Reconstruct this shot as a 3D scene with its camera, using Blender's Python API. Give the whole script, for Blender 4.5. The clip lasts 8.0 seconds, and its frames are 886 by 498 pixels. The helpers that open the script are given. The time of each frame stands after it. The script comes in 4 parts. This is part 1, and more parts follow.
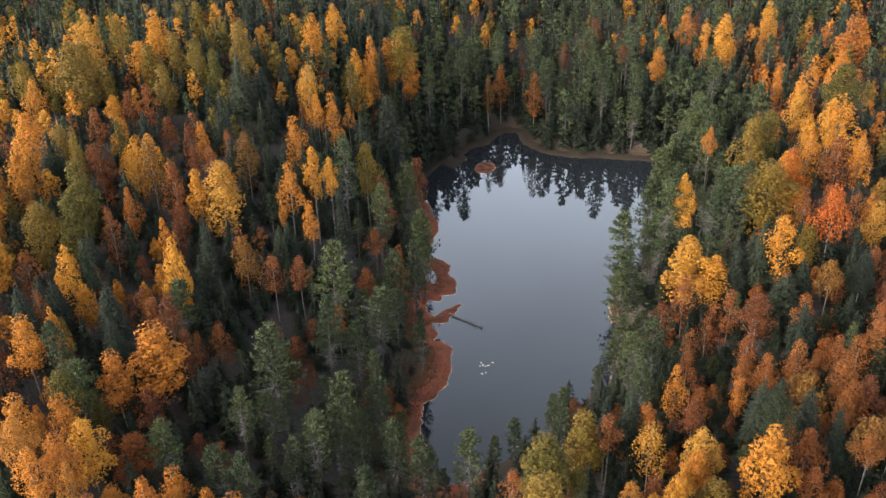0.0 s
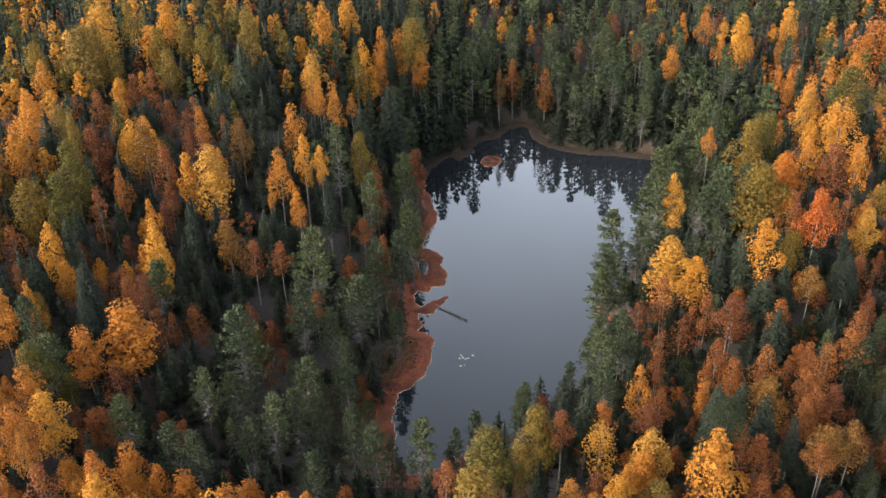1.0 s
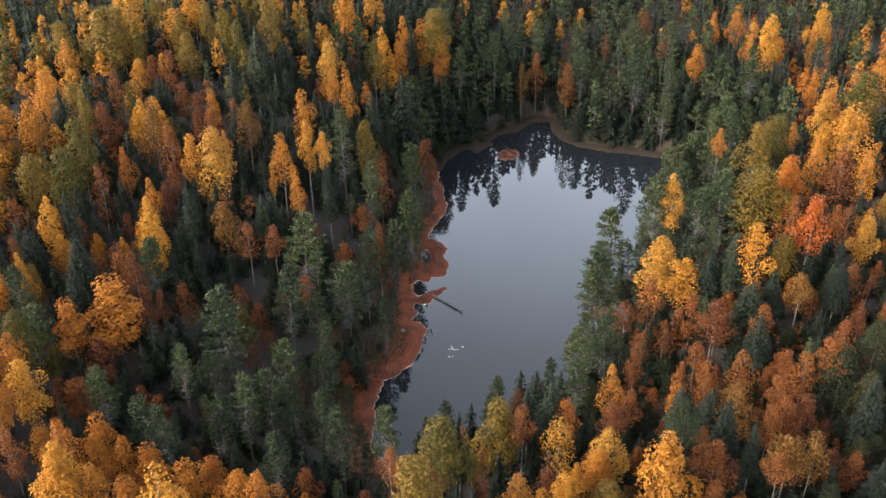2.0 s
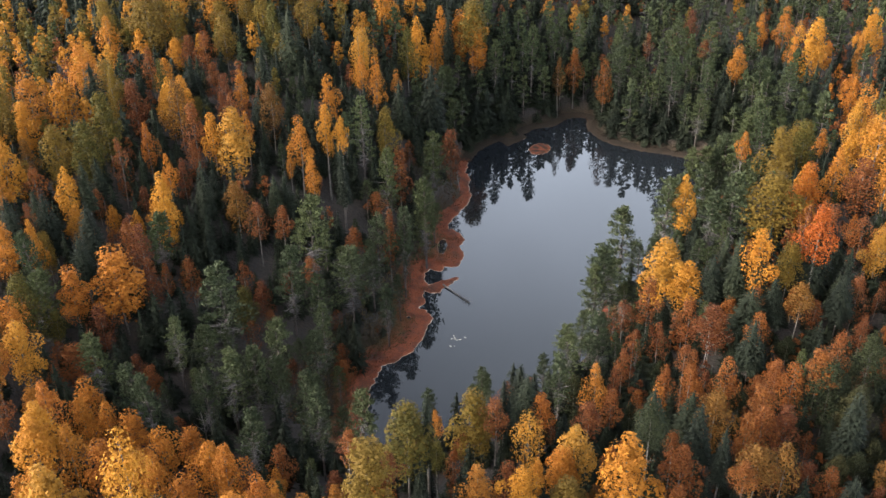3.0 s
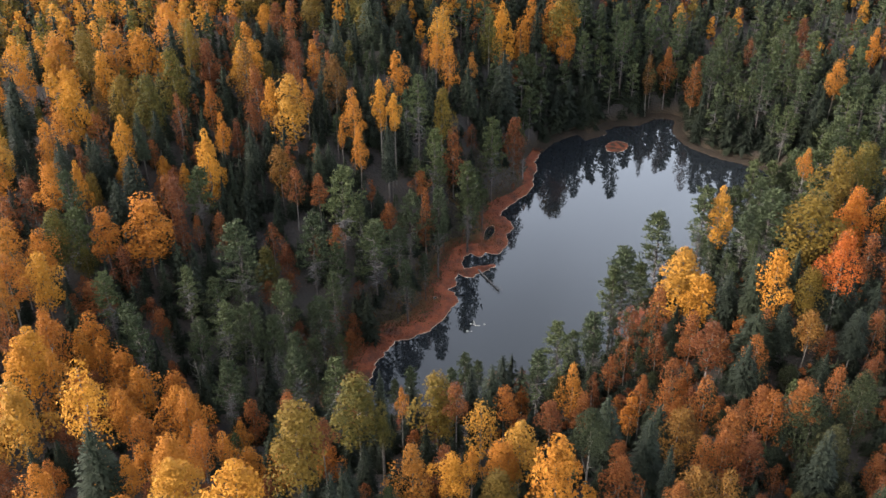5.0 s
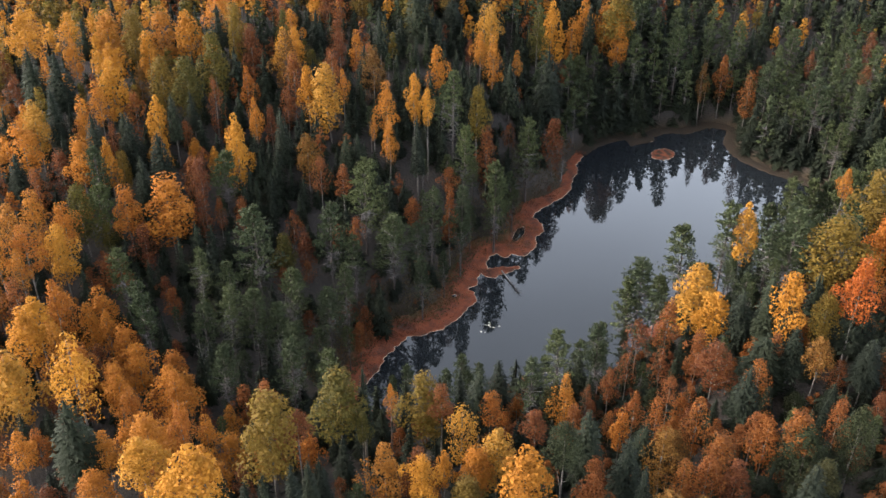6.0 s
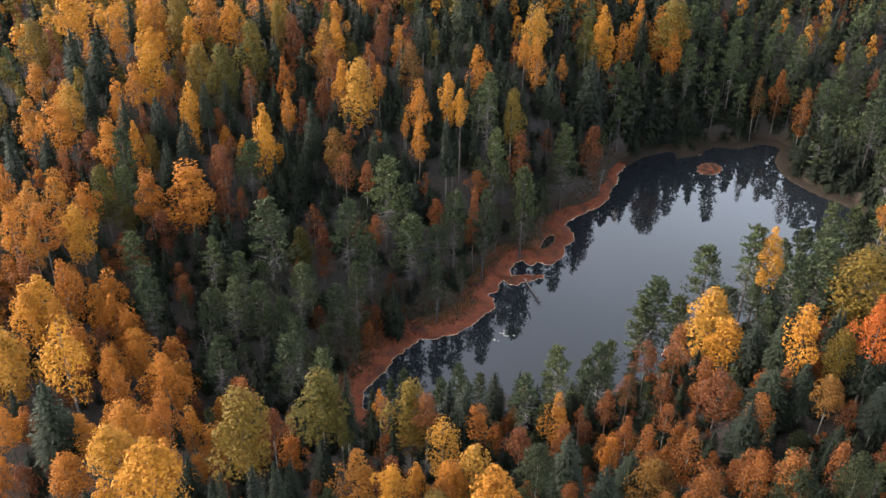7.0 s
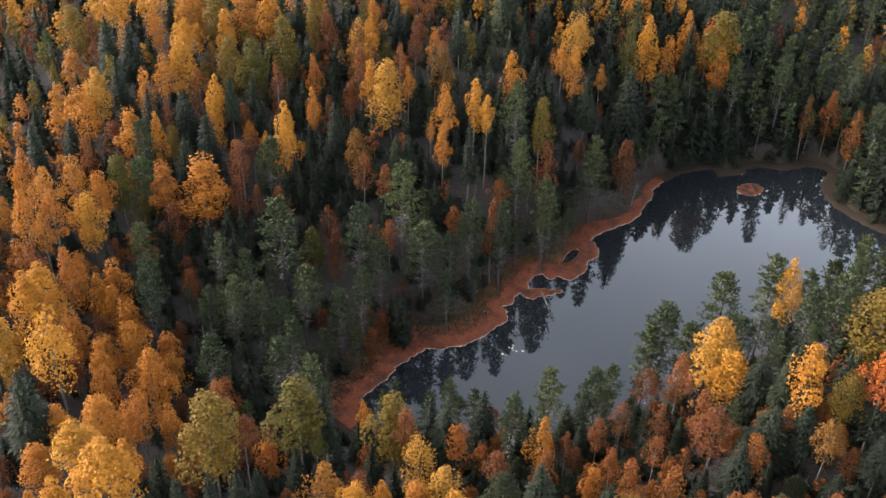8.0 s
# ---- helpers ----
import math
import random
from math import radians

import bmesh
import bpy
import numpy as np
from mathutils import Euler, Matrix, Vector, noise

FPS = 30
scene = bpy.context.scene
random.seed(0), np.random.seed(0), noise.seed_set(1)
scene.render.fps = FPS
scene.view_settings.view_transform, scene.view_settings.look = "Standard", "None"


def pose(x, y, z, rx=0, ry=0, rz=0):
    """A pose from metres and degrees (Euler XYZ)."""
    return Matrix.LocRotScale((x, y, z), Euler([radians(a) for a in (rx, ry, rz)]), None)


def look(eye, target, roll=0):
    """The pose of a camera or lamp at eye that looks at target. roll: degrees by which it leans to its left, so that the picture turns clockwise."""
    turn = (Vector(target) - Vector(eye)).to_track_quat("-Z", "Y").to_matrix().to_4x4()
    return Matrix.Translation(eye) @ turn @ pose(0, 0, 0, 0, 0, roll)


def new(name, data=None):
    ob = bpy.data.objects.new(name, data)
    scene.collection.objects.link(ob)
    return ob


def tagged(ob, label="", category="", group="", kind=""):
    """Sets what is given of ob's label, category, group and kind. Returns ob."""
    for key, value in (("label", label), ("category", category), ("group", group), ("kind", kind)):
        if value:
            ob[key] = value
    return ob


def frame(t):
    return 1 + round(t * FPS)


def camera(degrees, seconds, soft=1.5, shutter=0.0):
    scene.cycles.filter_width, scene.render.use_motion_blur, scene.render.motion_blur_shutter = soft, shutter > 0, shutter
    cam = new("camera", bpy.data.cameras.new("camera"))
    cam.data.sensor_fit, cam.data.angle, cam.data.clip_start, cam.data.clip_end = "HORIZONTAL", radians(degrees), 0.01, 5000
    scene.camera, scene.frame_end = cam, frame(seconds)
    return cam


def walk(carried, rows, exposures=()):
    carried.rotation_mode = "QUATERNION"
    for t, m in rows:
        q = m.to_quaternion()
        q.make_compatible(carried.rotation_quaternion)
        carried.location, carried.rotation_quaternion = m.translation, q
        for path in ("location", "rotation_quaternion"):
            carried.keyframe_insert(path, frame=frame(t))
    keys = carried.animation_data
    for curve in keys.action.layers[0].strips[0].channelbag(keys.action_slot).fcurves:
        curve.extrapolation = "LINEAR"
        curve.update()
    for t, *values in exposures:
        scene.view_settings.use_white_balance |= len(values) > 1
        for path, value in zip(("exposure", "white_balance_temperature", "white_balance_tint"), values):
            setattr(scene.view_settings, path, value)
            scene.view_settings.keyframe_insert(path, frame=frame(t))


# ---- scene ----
cam = camera(47.18, 8.0, soft=1.5)
PATH = [
    (0, (0.85, 5.37, 128.57), (-3.45, 175.51, 23.52), -1.82),
    (0.5, (8.08, 5.17, 128.23), (-1.63, 174.89, 22.87), -1.71),
    (1, (15.44, 5.32, 128.14), (0.16, 174.32, 22.28), -1.63),
    (2.5, (37.07, 7.10, 127.68), (1.80, 172.12, 20.32), -1.28),
    (3, (44.15, 8.24, 127.47), (1.23, 171.13, 19.65), -1.11),
    (3.5, (51.09, 9.65, 127.35), (0.53, 170.06, 19.12), -0.94),
    (4, (58.00, 11.53, 127.31), (-0.16, 169.00, 18.58), -0.83),
    (4.5, (64.63, 13.74, 127.22), (-1.02, 167.88, 17.98), -0.70),
    (6, (81.99, 24.74, 127.40), (-5.58, 166.22, 16.43), 0.14),
    (6.5, (86.51, 29.67, 127.53), (-7.82, 166.19, 15.90), 0.50),
    (7, (90.42, 34.99, 127.61), (-10.02, 166.57, 15.38), 0.84),
    (7.5, (93.94, 40.51, 127.73), (-12.13, 167.17, 15.01), 1.05),
    (8, (96.92, 46.47, 128.00), (-14.49, 167.93, 14.71), 1.40),
]
EXPOSURE = [(0.0, 2.99), (8.0, 3.06)]
walk(cam, [(t, look(eye, target, roll)) for t, eye, target, roll in PATH], EXPOSURE)

# ---- world, sun ----
world = bpy.data.worlds.new("sky")
scene.world = world
world.use_nodes = True
wn, wl = world.node_tree.nodes, world.node_tree.links
sky = wn.new("ShaderNodeTexSky")
sky.sky_type, sky.sun_disc = "NISHITA", False
SUN_ELEVATION, SUN_TURN = radians(30), radians(240)
sky.sun_elevation, sky.sun_rotation = SUN_ELEVATION, SUN_TURN
sky.air_density, sky.dust_density, sky.ozone_density = 1.0, 3.0, 1.0
soften = wn.new("ShaderNodeHueSaturation")
soften.inputs["Saturation"].default_value = 0.44
wl.new(sky.outputs[0], soften.inputs["Color"])
# thin high cloud: brighter towards the horizon, in soft banks
way = wn.new("ShaderNodeTexCoord")
split_way = wn.new("ShaderNodeSeparateXYZ")
wl.new(way.outputs["Generated"], split_way.inputs[0])
veil = wn.new("ShaderNodeMapRange")
veil.interpolation_type = "SMOOTHSTEP"
for key, value in (("From Min", 0.34), ("From Max", 0.8), ("To Min", 2.6), ("To Max", 0.76)):
    veil.inputs[key].default_value = value
wl.new(split_way.outputs["Z"], veil.inputs["Value"])
banks = wn.new("ShaderNodeTexNoise")
banks.inputs["Scale"].default_value, banks.inputs["Detail"].default_value = 2.6, 3.0
wl.new(way.outputs["Generated"], banks.inputs["Vector"])
bank_range = wn.new("ShaderNodeMapRange")
for key, value in (("From Min", 0.3), ("From Max", 0.7), ("To Min", 0.8), ("To Max", 1.2)):
    bank_range.inputs[key].default_value = value
wl.new(banks.outputs["Fac"], bank_range.inputs["Value"])
cloud = wn.new("ShaderNodeMath")
cloud.operation = "MULTIPLY"
wl.new(veil.outputs[0], cloud.inputs[0])
wl.new(bank_range.outputs[0], cloud.inputs[1])
shine = wn.new("ShaderNodeVectorMath")
shine.operation = "SCALE"
wl.new(soften.outputs[0], shine.inputs[0])
wl.new(cloud.outputs[0], shine.inputs["Scale"])
wl.new(shine.outputs[0], wn["Background"].inputs["Color"])
wn["Background"].inputs["Strength"].default_value = 0.15

sun = new("sun", bpy.data.lights.new("sun", "SUN"))
sun.data.energy, sun.data.angle, sun.data.color = 0.6, radians(35), (1.0, 0.85, 0.67)
sun.matrix_world = look((0, 0, 300), (-math.sin(SUN_TURN) * 100, -math.cos(SUN_TURN) * 100, 300 - 100 * math.tan(SUN_ELEVATION)))


# ---- materials ----
def material(name, roughness=0.8, specular=0.3):
    m = bpy.data.materials.new(name)
    m.use_nodes = True
    b = m.node_tree.nodes["Principled BSDF"]
    b.inputs["Roughness"].default_value = roughness
    b.inputs["Specular IOR Level"].default_value = specular
    return m, m.node_tree.nodes, m.node_tree.links, b


def ramp(nodes, stops):
    r = nodes.new("ShaderNodeValToRGB")
    e = r.color_ramp.elements
    while len(e) < len(stops):
        e.new(0.5)
    for k, (at, colour) in enumerate(stops):
        e[k].position, e[k].color = at, (*colour, 1)
    return r


def noise_node(nodes, links, scale, detail=3.0, where="Object"):
    c, n = nodes.new("ShaderNodeTexCoord"), nodes.new("ShaderNodeTexNoise")
    n.inputs["Scale"].default_value, n.inputs["Detail"].default_value = scale, detail
    links.new(c.outputs[where], n.inputs["Vector"])
    return n


def leaf_material(name, stops, through_light=0.3, far=False):
    """Foliage: the hue goes from tree to tree, leaf to leaf, and in patches through a crown."""
    m, nodes, links, b = material(name, 0.8, 0.06)
    if far:
        tree = noise_node(nodes, links, 0.16, 1.0).outputs["Fac"]
        spread = nodes.new("ShaderNodeMapRange")
        spread.inputs["From Min"].default_value, spread.inputs["From Max"].default_value = 0.3, 0.7
        links.new(tree, spread.inputs["Value"])
        tree = spread.outputs[0]
    else:
        tree = nodes.new("ShaderNodeObjectInfo").outputs["Random"]
    leaf = nodes.new("ShaderNodeNewGeometry").outputs["Random Per Island"]
    patch = noise_node(nodes, links, 0.55, 2.0).outputs["Fac"]
    total = nodes.new("ShaderNodeMath")
    total.operation, total.inputs[1].default_value = "MULTIPLY", 0.62
    links.new(tree, total.inputs[0])
    for source, weight in ((leaf, 0.24), (patch, 0.3)):
        part_sum = nodes.new("ShaderNodeMath")
        part_sum.operation, part_sum.inputs[1].default_value = "MULTIPLY_ADD", weight
        links.new(source, part_sum.inputs[0])
        links.new(total.outputs[0], part_sum.inputs[2])
        total = part_sum
    r = ramp(nodes, stops)
    links.new(total.outputs[0], r.inputs[0])
    links.new(r.outputs[0], b.inputs["Base Color"])
    glow = nodes.new("ShaderNodeBsdfTranslucent")
    links.new(r.outputs[0], glow.inputs["Color"])
    mix = nodes.new("ShaderNodeMixShader")
    mix.inputs[0].default_value = through_light
    links.new(b.outputs[0], mix.inputs[1])
    links.new(glow.outputs[0], mix.inputs[2])
    links.new(mix.outputs[0], nodes["Material Output"].inputs["Surface"])
    return m


def bark_material(name, dark, light, scale):
    m, nodes, links, b = material(name, 0.85, 0.2)
    n = noise_node(nodes, links, scale, 4.0)
    r = ramp(nodes, [(0.35, dark), (0.62, light)])
    links.new(n.outputs["Fac"], r.inputs[0])
    links.new(r.outputs[0], b.inputs["Base Color"])
    return m


GOLD = [(0.0, (0.0918, 0.0339, 0.00677)), (0.3, (0.132, 0.0513, 0.00727)), (0.65, (0.153, 0.0673, 0.009)), (1.0, (0.101, 0.0537, 0.0113))]
AMBER = [(0.0, (0.0596, 0.0191, 0.00603)), (0.3, (0.103, 0.0343, 0.00656)), (0.65, (0.138, 0.0519, 0.00765)), (1.0, (0.0945, 0.0412, 0.00987))]
COPPER = [(0.0, (0.035, 0.0114, 0.00487)), (0.4, (0.0604, 0.0197, 0.00536)), (0.75, (0.079, 0.027, 0.00579)), (1.0, (0.0465, 0.0175, 0.00624))]
OCHRE = [(0.0, (0.0262, 0.0127, 0.00507)), (0.4, (0.0415, 0.0199, 0.00558)), (0.75, (0.0611, 0.0281, 0.00605)), (1.0, (0.0371, 0.0196, 0.00653))]
LIME = [(0.15, (0.0132, 0.0143, 0.00439)), (0.42, (0.0288, 0.0235, 0.00528)), (0.64, (0.0555, 0.0345, 0.00616)), (1.0, (0.0442, 0.0277, 0.00704))]
GREEN = [(0.0, (0.00571, 0.00755, 0.00377)), (0.5, (0.00977, 0.0114, 0.00496)), (1.0, (0.0204, 0.0172, 0.00614))]
RUST = [(0.0, (0.0262, 0.00925, 0.00566)), (0.4, (0.0446, 0.0151, 0.00622)), (0.75, (0.0711, 0.0243, 0.00677)), (1.0, (0.0357, 0.0132, 0.00725))]
ORANGE = [(0.0, (0.0714, 0.016, 0.00482)), (0.4, (0.115, 0.0281, 0.00525)), (0.75, (0.129, 0.0399, 0.00568)), (1.0, (0.0816, 0.0235, 0.00568))]
PINE = [(0.0, (0.00955, 0.0131, 0.00698)), (0.5, (0.015, 0.0188, 0.00927)), (1.0, (0.0231, 0.0269, 0.0103))]
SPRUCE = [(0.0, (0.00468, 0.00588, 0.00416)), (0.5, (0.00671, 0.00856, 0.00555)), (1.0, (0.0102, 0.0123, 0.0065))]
LEAF = {"gold": GOLD, "amber": AMBER, "copper": COPPER, "ochre": OCHRE, "lime": LIME, "green": GREEN, "rust": RUST, "orange": ORANGE, "pine": PINE, "spruce": SPRUCE}
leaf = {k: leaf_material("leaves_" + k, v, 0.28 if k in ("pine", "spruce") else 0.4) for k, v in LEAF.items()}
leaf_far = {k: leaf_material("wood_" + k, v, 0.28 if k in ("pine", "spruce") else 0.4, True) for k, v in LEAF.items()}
birch_bark = bark_material("birch_bark", (0.018, 0.0155, 0.014), (0.052, 0.045, 0.04), 3.0)
pine_bark = bark_material("pine_bark", (0.016, 0.013, 0.012), (0.04, 0.03, 0.026), 4.0)
spruce_bark = bark_material("spruce_bark", (0.018, 0.016, 0.014), (0.045, 0.038, 0.033), 5.0)
twig_grey = bark_material("pine_twigs", (0.018, 0.0165, 0.0165), (0.043, 0.038, 0.037), 1.5)
dead_wood = bark_material("dead_wood", (0.042, 0.0384, 0.036), (0.102, 0.093, 0.084), 4.0)


def ground_material():
    m, nodes, links, b = material("forest_floor", 0.95, 0.1)
    big, small = noise_node(nodes, links, 0.12, 5.0), noise_node(nodes, links, 1.7, 6.0)
    r = ramp(nodes, [(0.3, (0.0125, 0.0115, 0.011)), (0.5, (0.018, 0.0155, 0.014)), (0.7, (0.03, 0.022, 0.0165))])
    mix = nodes.new("ShaderNodeMath")
    mix.operation, mix.inputs[1].default_value = "MULTIPLY_ADD", 0.5
    half = nodes.new("ShaderNodeMath")
    half.operation, half.inputs[1].default_value = "MULTIPLY", 0.5
    links.new(small.outputs["Fac"], half.inputs[0])
    links.new(big.outputs["Fac"], mix.inputs[0])
    links.new(half.outputs[0], mix.inputs[2])
    links.new(mix.outputs[0], r.inputs[0])
    # heath and sedge on the low wet ground near the lake, darkened for tree shade
    where, split = nodes.new("ShaderNodeNewGeometry"), nodes.new("ShaderNodeSeparateXYZ")
    links.new(where.outputs["Position"], split.inputs[0])
    wet = nodes.new("ShaderNodeMapRange")
    wet.inputs["From Min"].default_value, wet.inputs["From Max"].default_value = 3.2, 0.5
    links.new(split.outputs["Z"], wet.inputs["Value"])
    heath = ramp(nodes, [(0.3, (0.0085, 0.0066, 0.0045)), (0.5, (0.0135, 0.0098, 0.006)), (0.7, (0.022, 0.0135, 0.0075))])
    links.new(mix.outputs[0], heath.inputs[0])
    blend = nodes.new("ShaderNodeMix")
    blend.data_type = "RGBA"
    links.new(wet.outputs[0], blend.inputs["Factor"])
    links.new(r.outputs[0], blend.inputs[6])
    links.new(heath.outputs[0], blend.inputs[7])
    links.new(blend.outputs[2], b.inputs["Base Color"])
    bump = nodes.new("ShaderNodeBump")
    bump.inputs["Strength"].default_value, bump.inputs["Distance"].default_value = 0.7, 0.3
    links.new(small.outputs["Fac"], bump.inputs["Height"])
    links.new(bump.outputs[0], b.inputs["Normal"])
    return m


def bog_material(name, stops, rim_colour):
    """Sedge and peat moss, paler along the waterline, browner away from it."""
    m, nodes, links, b = material(name, 0.95, 0.1)
    big, small = noise_node(nodes, links, 0.35, 4.0), noise_node(nodes, links, 4.0, 5.0)
    r = ramp(nodes, stops)
    add = nodes.new("ShaderNodeMix")
    add.data_type, add.inputs["Factor"].default_value = "FLOAT", 0.45
    links.new(big.outputs["Fac"], add.inputs[2])
    links.new(small.outputs["Fac"], add.inputs[3])
    links.new(add.outputs[0], r.inputs[0])
    where = nodes.new("ShaderNodeNewGeometry")
    split = nodes.new("ShaderNodeSeparateXYZ")
    links.new(where.outputs["Position"], split.inputs[0])
    colour = r.outputs[0]
    for low, high, tone in ((0.47, 0.62, (0.03, 0.025, 0.013, 1)), (0.045, 0.02, rim_colour)):
        edge = nodes.new("ShaderNodeMapRange")
        edge.inputs["From Min"].default_value, edge.inputs["From Max"].default_value = low, high
        links.new(split.outputs["Z"], edge.inputs["Value"])
        blend = nodes.new("ShaderNodeMix")
        blend.data_type = "RGBA"
        links.new(edge.outputs[0], blend.inputs["Factor"])
        links.new(colour, blend.inputs[6])
        blend.inputs[7].default_value = tone
        colour = blend.outputs[2]
    links.new(colour, b.inputs["Base Color"])
    bump = nodes.new("ShaderNodeBump")
    bump.inputs["Strength"].default_value, bump.inputs["Distance"].default_value = 0.8, 0.15
    links.new(small.outputs["Fac"], bump.inputs["Height"])
    links.new(bump.outputs[0], b.inputs["Normal"])
    return m


def water_material():
    m, nodes, links, b = material("lake_water", 0.02, 0.5)
    b.inputs["IOR"].default_value = 1.33
    b.inputs["Base Color"].default_value = (0.005, 0.006, 0.007, 1)
    n = noise_node(nodes, links, 0.7, 2.0)
    bump = nodes.new("ShaderNodeBump")
    bump.inputs["Strength"].default_value, bump.inputs["Distance"].default_value = 0.05, 0.02
    links.new(n.outputs["Fac"], bump.inputs["Height"])
    links.new(bump.outputs[0], b.inputs["Normal"])
    return m


forest_floor, lake_water = ground_material(), water_material()
bog_sedge = bog_material("bog_sedge", [(0.38, (0.02, 0.011, 0.008)), (0.48, (0.055, 0.017, 0.009)), (0.58, (0.09, 0.024, 0.0105)), (0.68, (0.05, 0.027, 0.013))], (0.24, 0.185, 0.14, 1))
# north bank moss, its stops darkened to hold the shade of trees overhead
bog_moss_shaded = bog_material("bog_moss_shaded", [(0.33, (0.0062, 0.0048, 0.0036)), (0.5, (0.0105, 0.0075, 0.005)), (0.7, (0.017, 0.0105, 0.0065))], (0.016, 0.011, 0.0075, 1))
lily_leaf = bark_material("lily_leaf", (0.12, 0.12, 0.1), (0.24, 0.22, 0.19), 2.0)

# ---- the plan: lake, terrain ----
SHORE_BOG = [
    (-6.4, 138.5), (-6.6, 142.9), (-7.1, 146.2), (-7.2, 147.3), (-8.2, 148.5), (-8.5, 149.8), (-7.6, 151.1), (-8.3, 152.5), (-7.9, 154.2),
    (-7.8, 156.5), (-5.2, 158.8), (-4.1, 161.4), (-2.7, 162.3), (-2.8, 164.4), (-1.9, 167.4), (-2.5, 169.8), (-2.2, 173.3), (-2.7, 175.2),
    (-3.9, 176.3), (-5.7, 177), (-5, 178.5), (-5.1, 179.6), (-6.4, 182.2),
]
SHORE_SPIT = [
    (-6.6, 183.6), (-4.9, 182.8), (-3.1, 183.2), (-2.7, 184.7), (-1.1, 187.5), (-0.3, 189.9), (-0.9, 190.5), (-3.8, 188.1), (-6.2, 185.5),
    (-7.5, 187.2), (-7.9, 189.8), (-7.4, 192), (-6.2, 191.5), (-4.5, 191.7), (-4.2, 193.5), (-2.9, 193.7), (-1.6, 194.3), (-1, 198),
    (-1.4, 200.3), (-3.1, 202.9), (-2.6, 205.9), (-4.6, 208.6), (-7.7, 210.1), (-8, 213), (-6.6, 218.4), (-5.6, 223.1), (-5.5, 226.9),
    (-7.5, 231.2), (-7.9, 235.1), (-9.8, 238.8), (-10.4, 244.1),
]
SHORE_REST = [
    (-9.2, 251.4), (-5.1, 258.4), (-2.2, 256.1), (0.2, 258.6), (2.2, 262.2), (0.9, 264.2), (3.2, 267.8), (7.9, 270.1), (11.5, 276.6),
    (14.8, 278.3), (16.7, 277.8), (18.3, 270.3), (22.6, 264.9), (27, 262.4), (33.6, 260.6), (40, 260), (56.9, 256.9), (57.5, 247.2),
    (49, 227.3), (40.7, 204.2), (32.4, 189), (31.7, 184.3), (33, 177.7), (27.2, 160), (14, 147.2), (0.9, 136.2), (-3.5, 134.5),
]
SHORE = np.array(SHORE_BOG + SHORE_SPIT + SHORE_REST, float)


# open pools in the bog: centre, half-axes, turn
POOLS = ((-7.05, 201.6, 4.9, 1.45, 101), (-7.1, 173.1, 1.1, 0.75, 105))


def egg(x, y, cx, cy, a, b, turn):
    """About the metres inside an oval (negative outside)."""
    c, s = math.cos(radians(turn)), math.sin(radians(turn))
    p, q = ((x - cx) * c + (y - cy) * s) / a, (-(x - cx) * s + (y - cy) * c) / b
    return (1 - np.hypot(p, q)) * min(a, b)


def from_shore(x, y):
    """Metres from the waterline, negative over the lake."""
    p = np.stack([np.ravel(x), np.ravel(y)], 1).astype(float)
    far, inside = np.full(len(p), 1e9), np.zeros(len(p), bool)
    for a, b in zip(SHORE, np.roll(SHORE, -1, 0)):
        ab = b - a
        t = np.clip((p - a) @ ab / (ab @ ab), 0, 1)
        far = np.minimum(far, np.hypot(*(p - a - t[:, None] * ab).T))
        cross = (a[1] > p[:, 1]) != (b[1] > p[:, 1])
        inside ^= cross & (p[:, 0] < (b[0] - a[0]) * (p[:, 1] - a[1]) / (b[1] - a[1] + 1e-12) + a[0])
    return np.where(inside, -far, far).reshape(np.shape(x))


HILL_TOP = 16.0
HILLS = np.array([
    (0.5, 1.6, 0.4, 3.6, 3.4, 0.3, -0),
    (1.3, 1.9, -3.9, -1.2, -0.1, -1.4, -0.2),
    (3.7, 3.1, -2.3, -1.2, -1.1, -1.6, -0.3),
    (3.7, 2.6, 2.3, 3.2, 3.7, 3.5, 1.4),
    (2.9, 2.9, 3.8, 2.9, 1.7, 2.5, 1.5),
    (2.1, 3.8, 4.2, 0.4, -3.3, -1.8, 0.3),
    (0.4, 1, 1.1, -1.7, -4.1, -2.1, -0.1),
])


def land(x, y):
    """The height of the ground, and the distance from the water."""
    x, y = np.asarray(x, float), np.asarray(y, float)
    d = from_shore(x, y)
    u, v = np.clip(x, -130, 115), np.clip(y, 70, 330)
    hill = HILL_TOP + sum(HILLS[j, i] * np.exp(-((u + 112 - 38 * i) ** 2 + (v - 75 - 40 * j) ** 2) / 2000) for j in range(7) for i in range(7))
    rough = 0.35 * np.sin(x * 0.31 + 1.3 * np.sin(y * 0.17)) * np.sin(y * 0.27 + 0.7 * np.sin(x * 0.13))
    flat = 3 + 3.5 * np.clip((8 - x) / 8, 0, 1) * np.clip((222 - y) / 15, 0, 1)
    dry = 0.35 * np.clip((d - 0.6) / 3.5, 0, 1) + (1 - np.exp(-np.maximum(d - flat, 0) / 20)) * hill + rough * np.clip(d / 10 - 0.4, 0, 1)
    z = np.where(d > 0.6, dry, np.maximum(0.45 * (d - 0.6), -2.5))
    for pool in POOLS:
        z = np.minimum(z, np.maximum(-0.5 - 1.2 * (egg(x, y, *pool) + 1.2), -0.7) + 20 * np.maximum(-egg(x, y, *pool) - 1.2, 0))
    return z, d


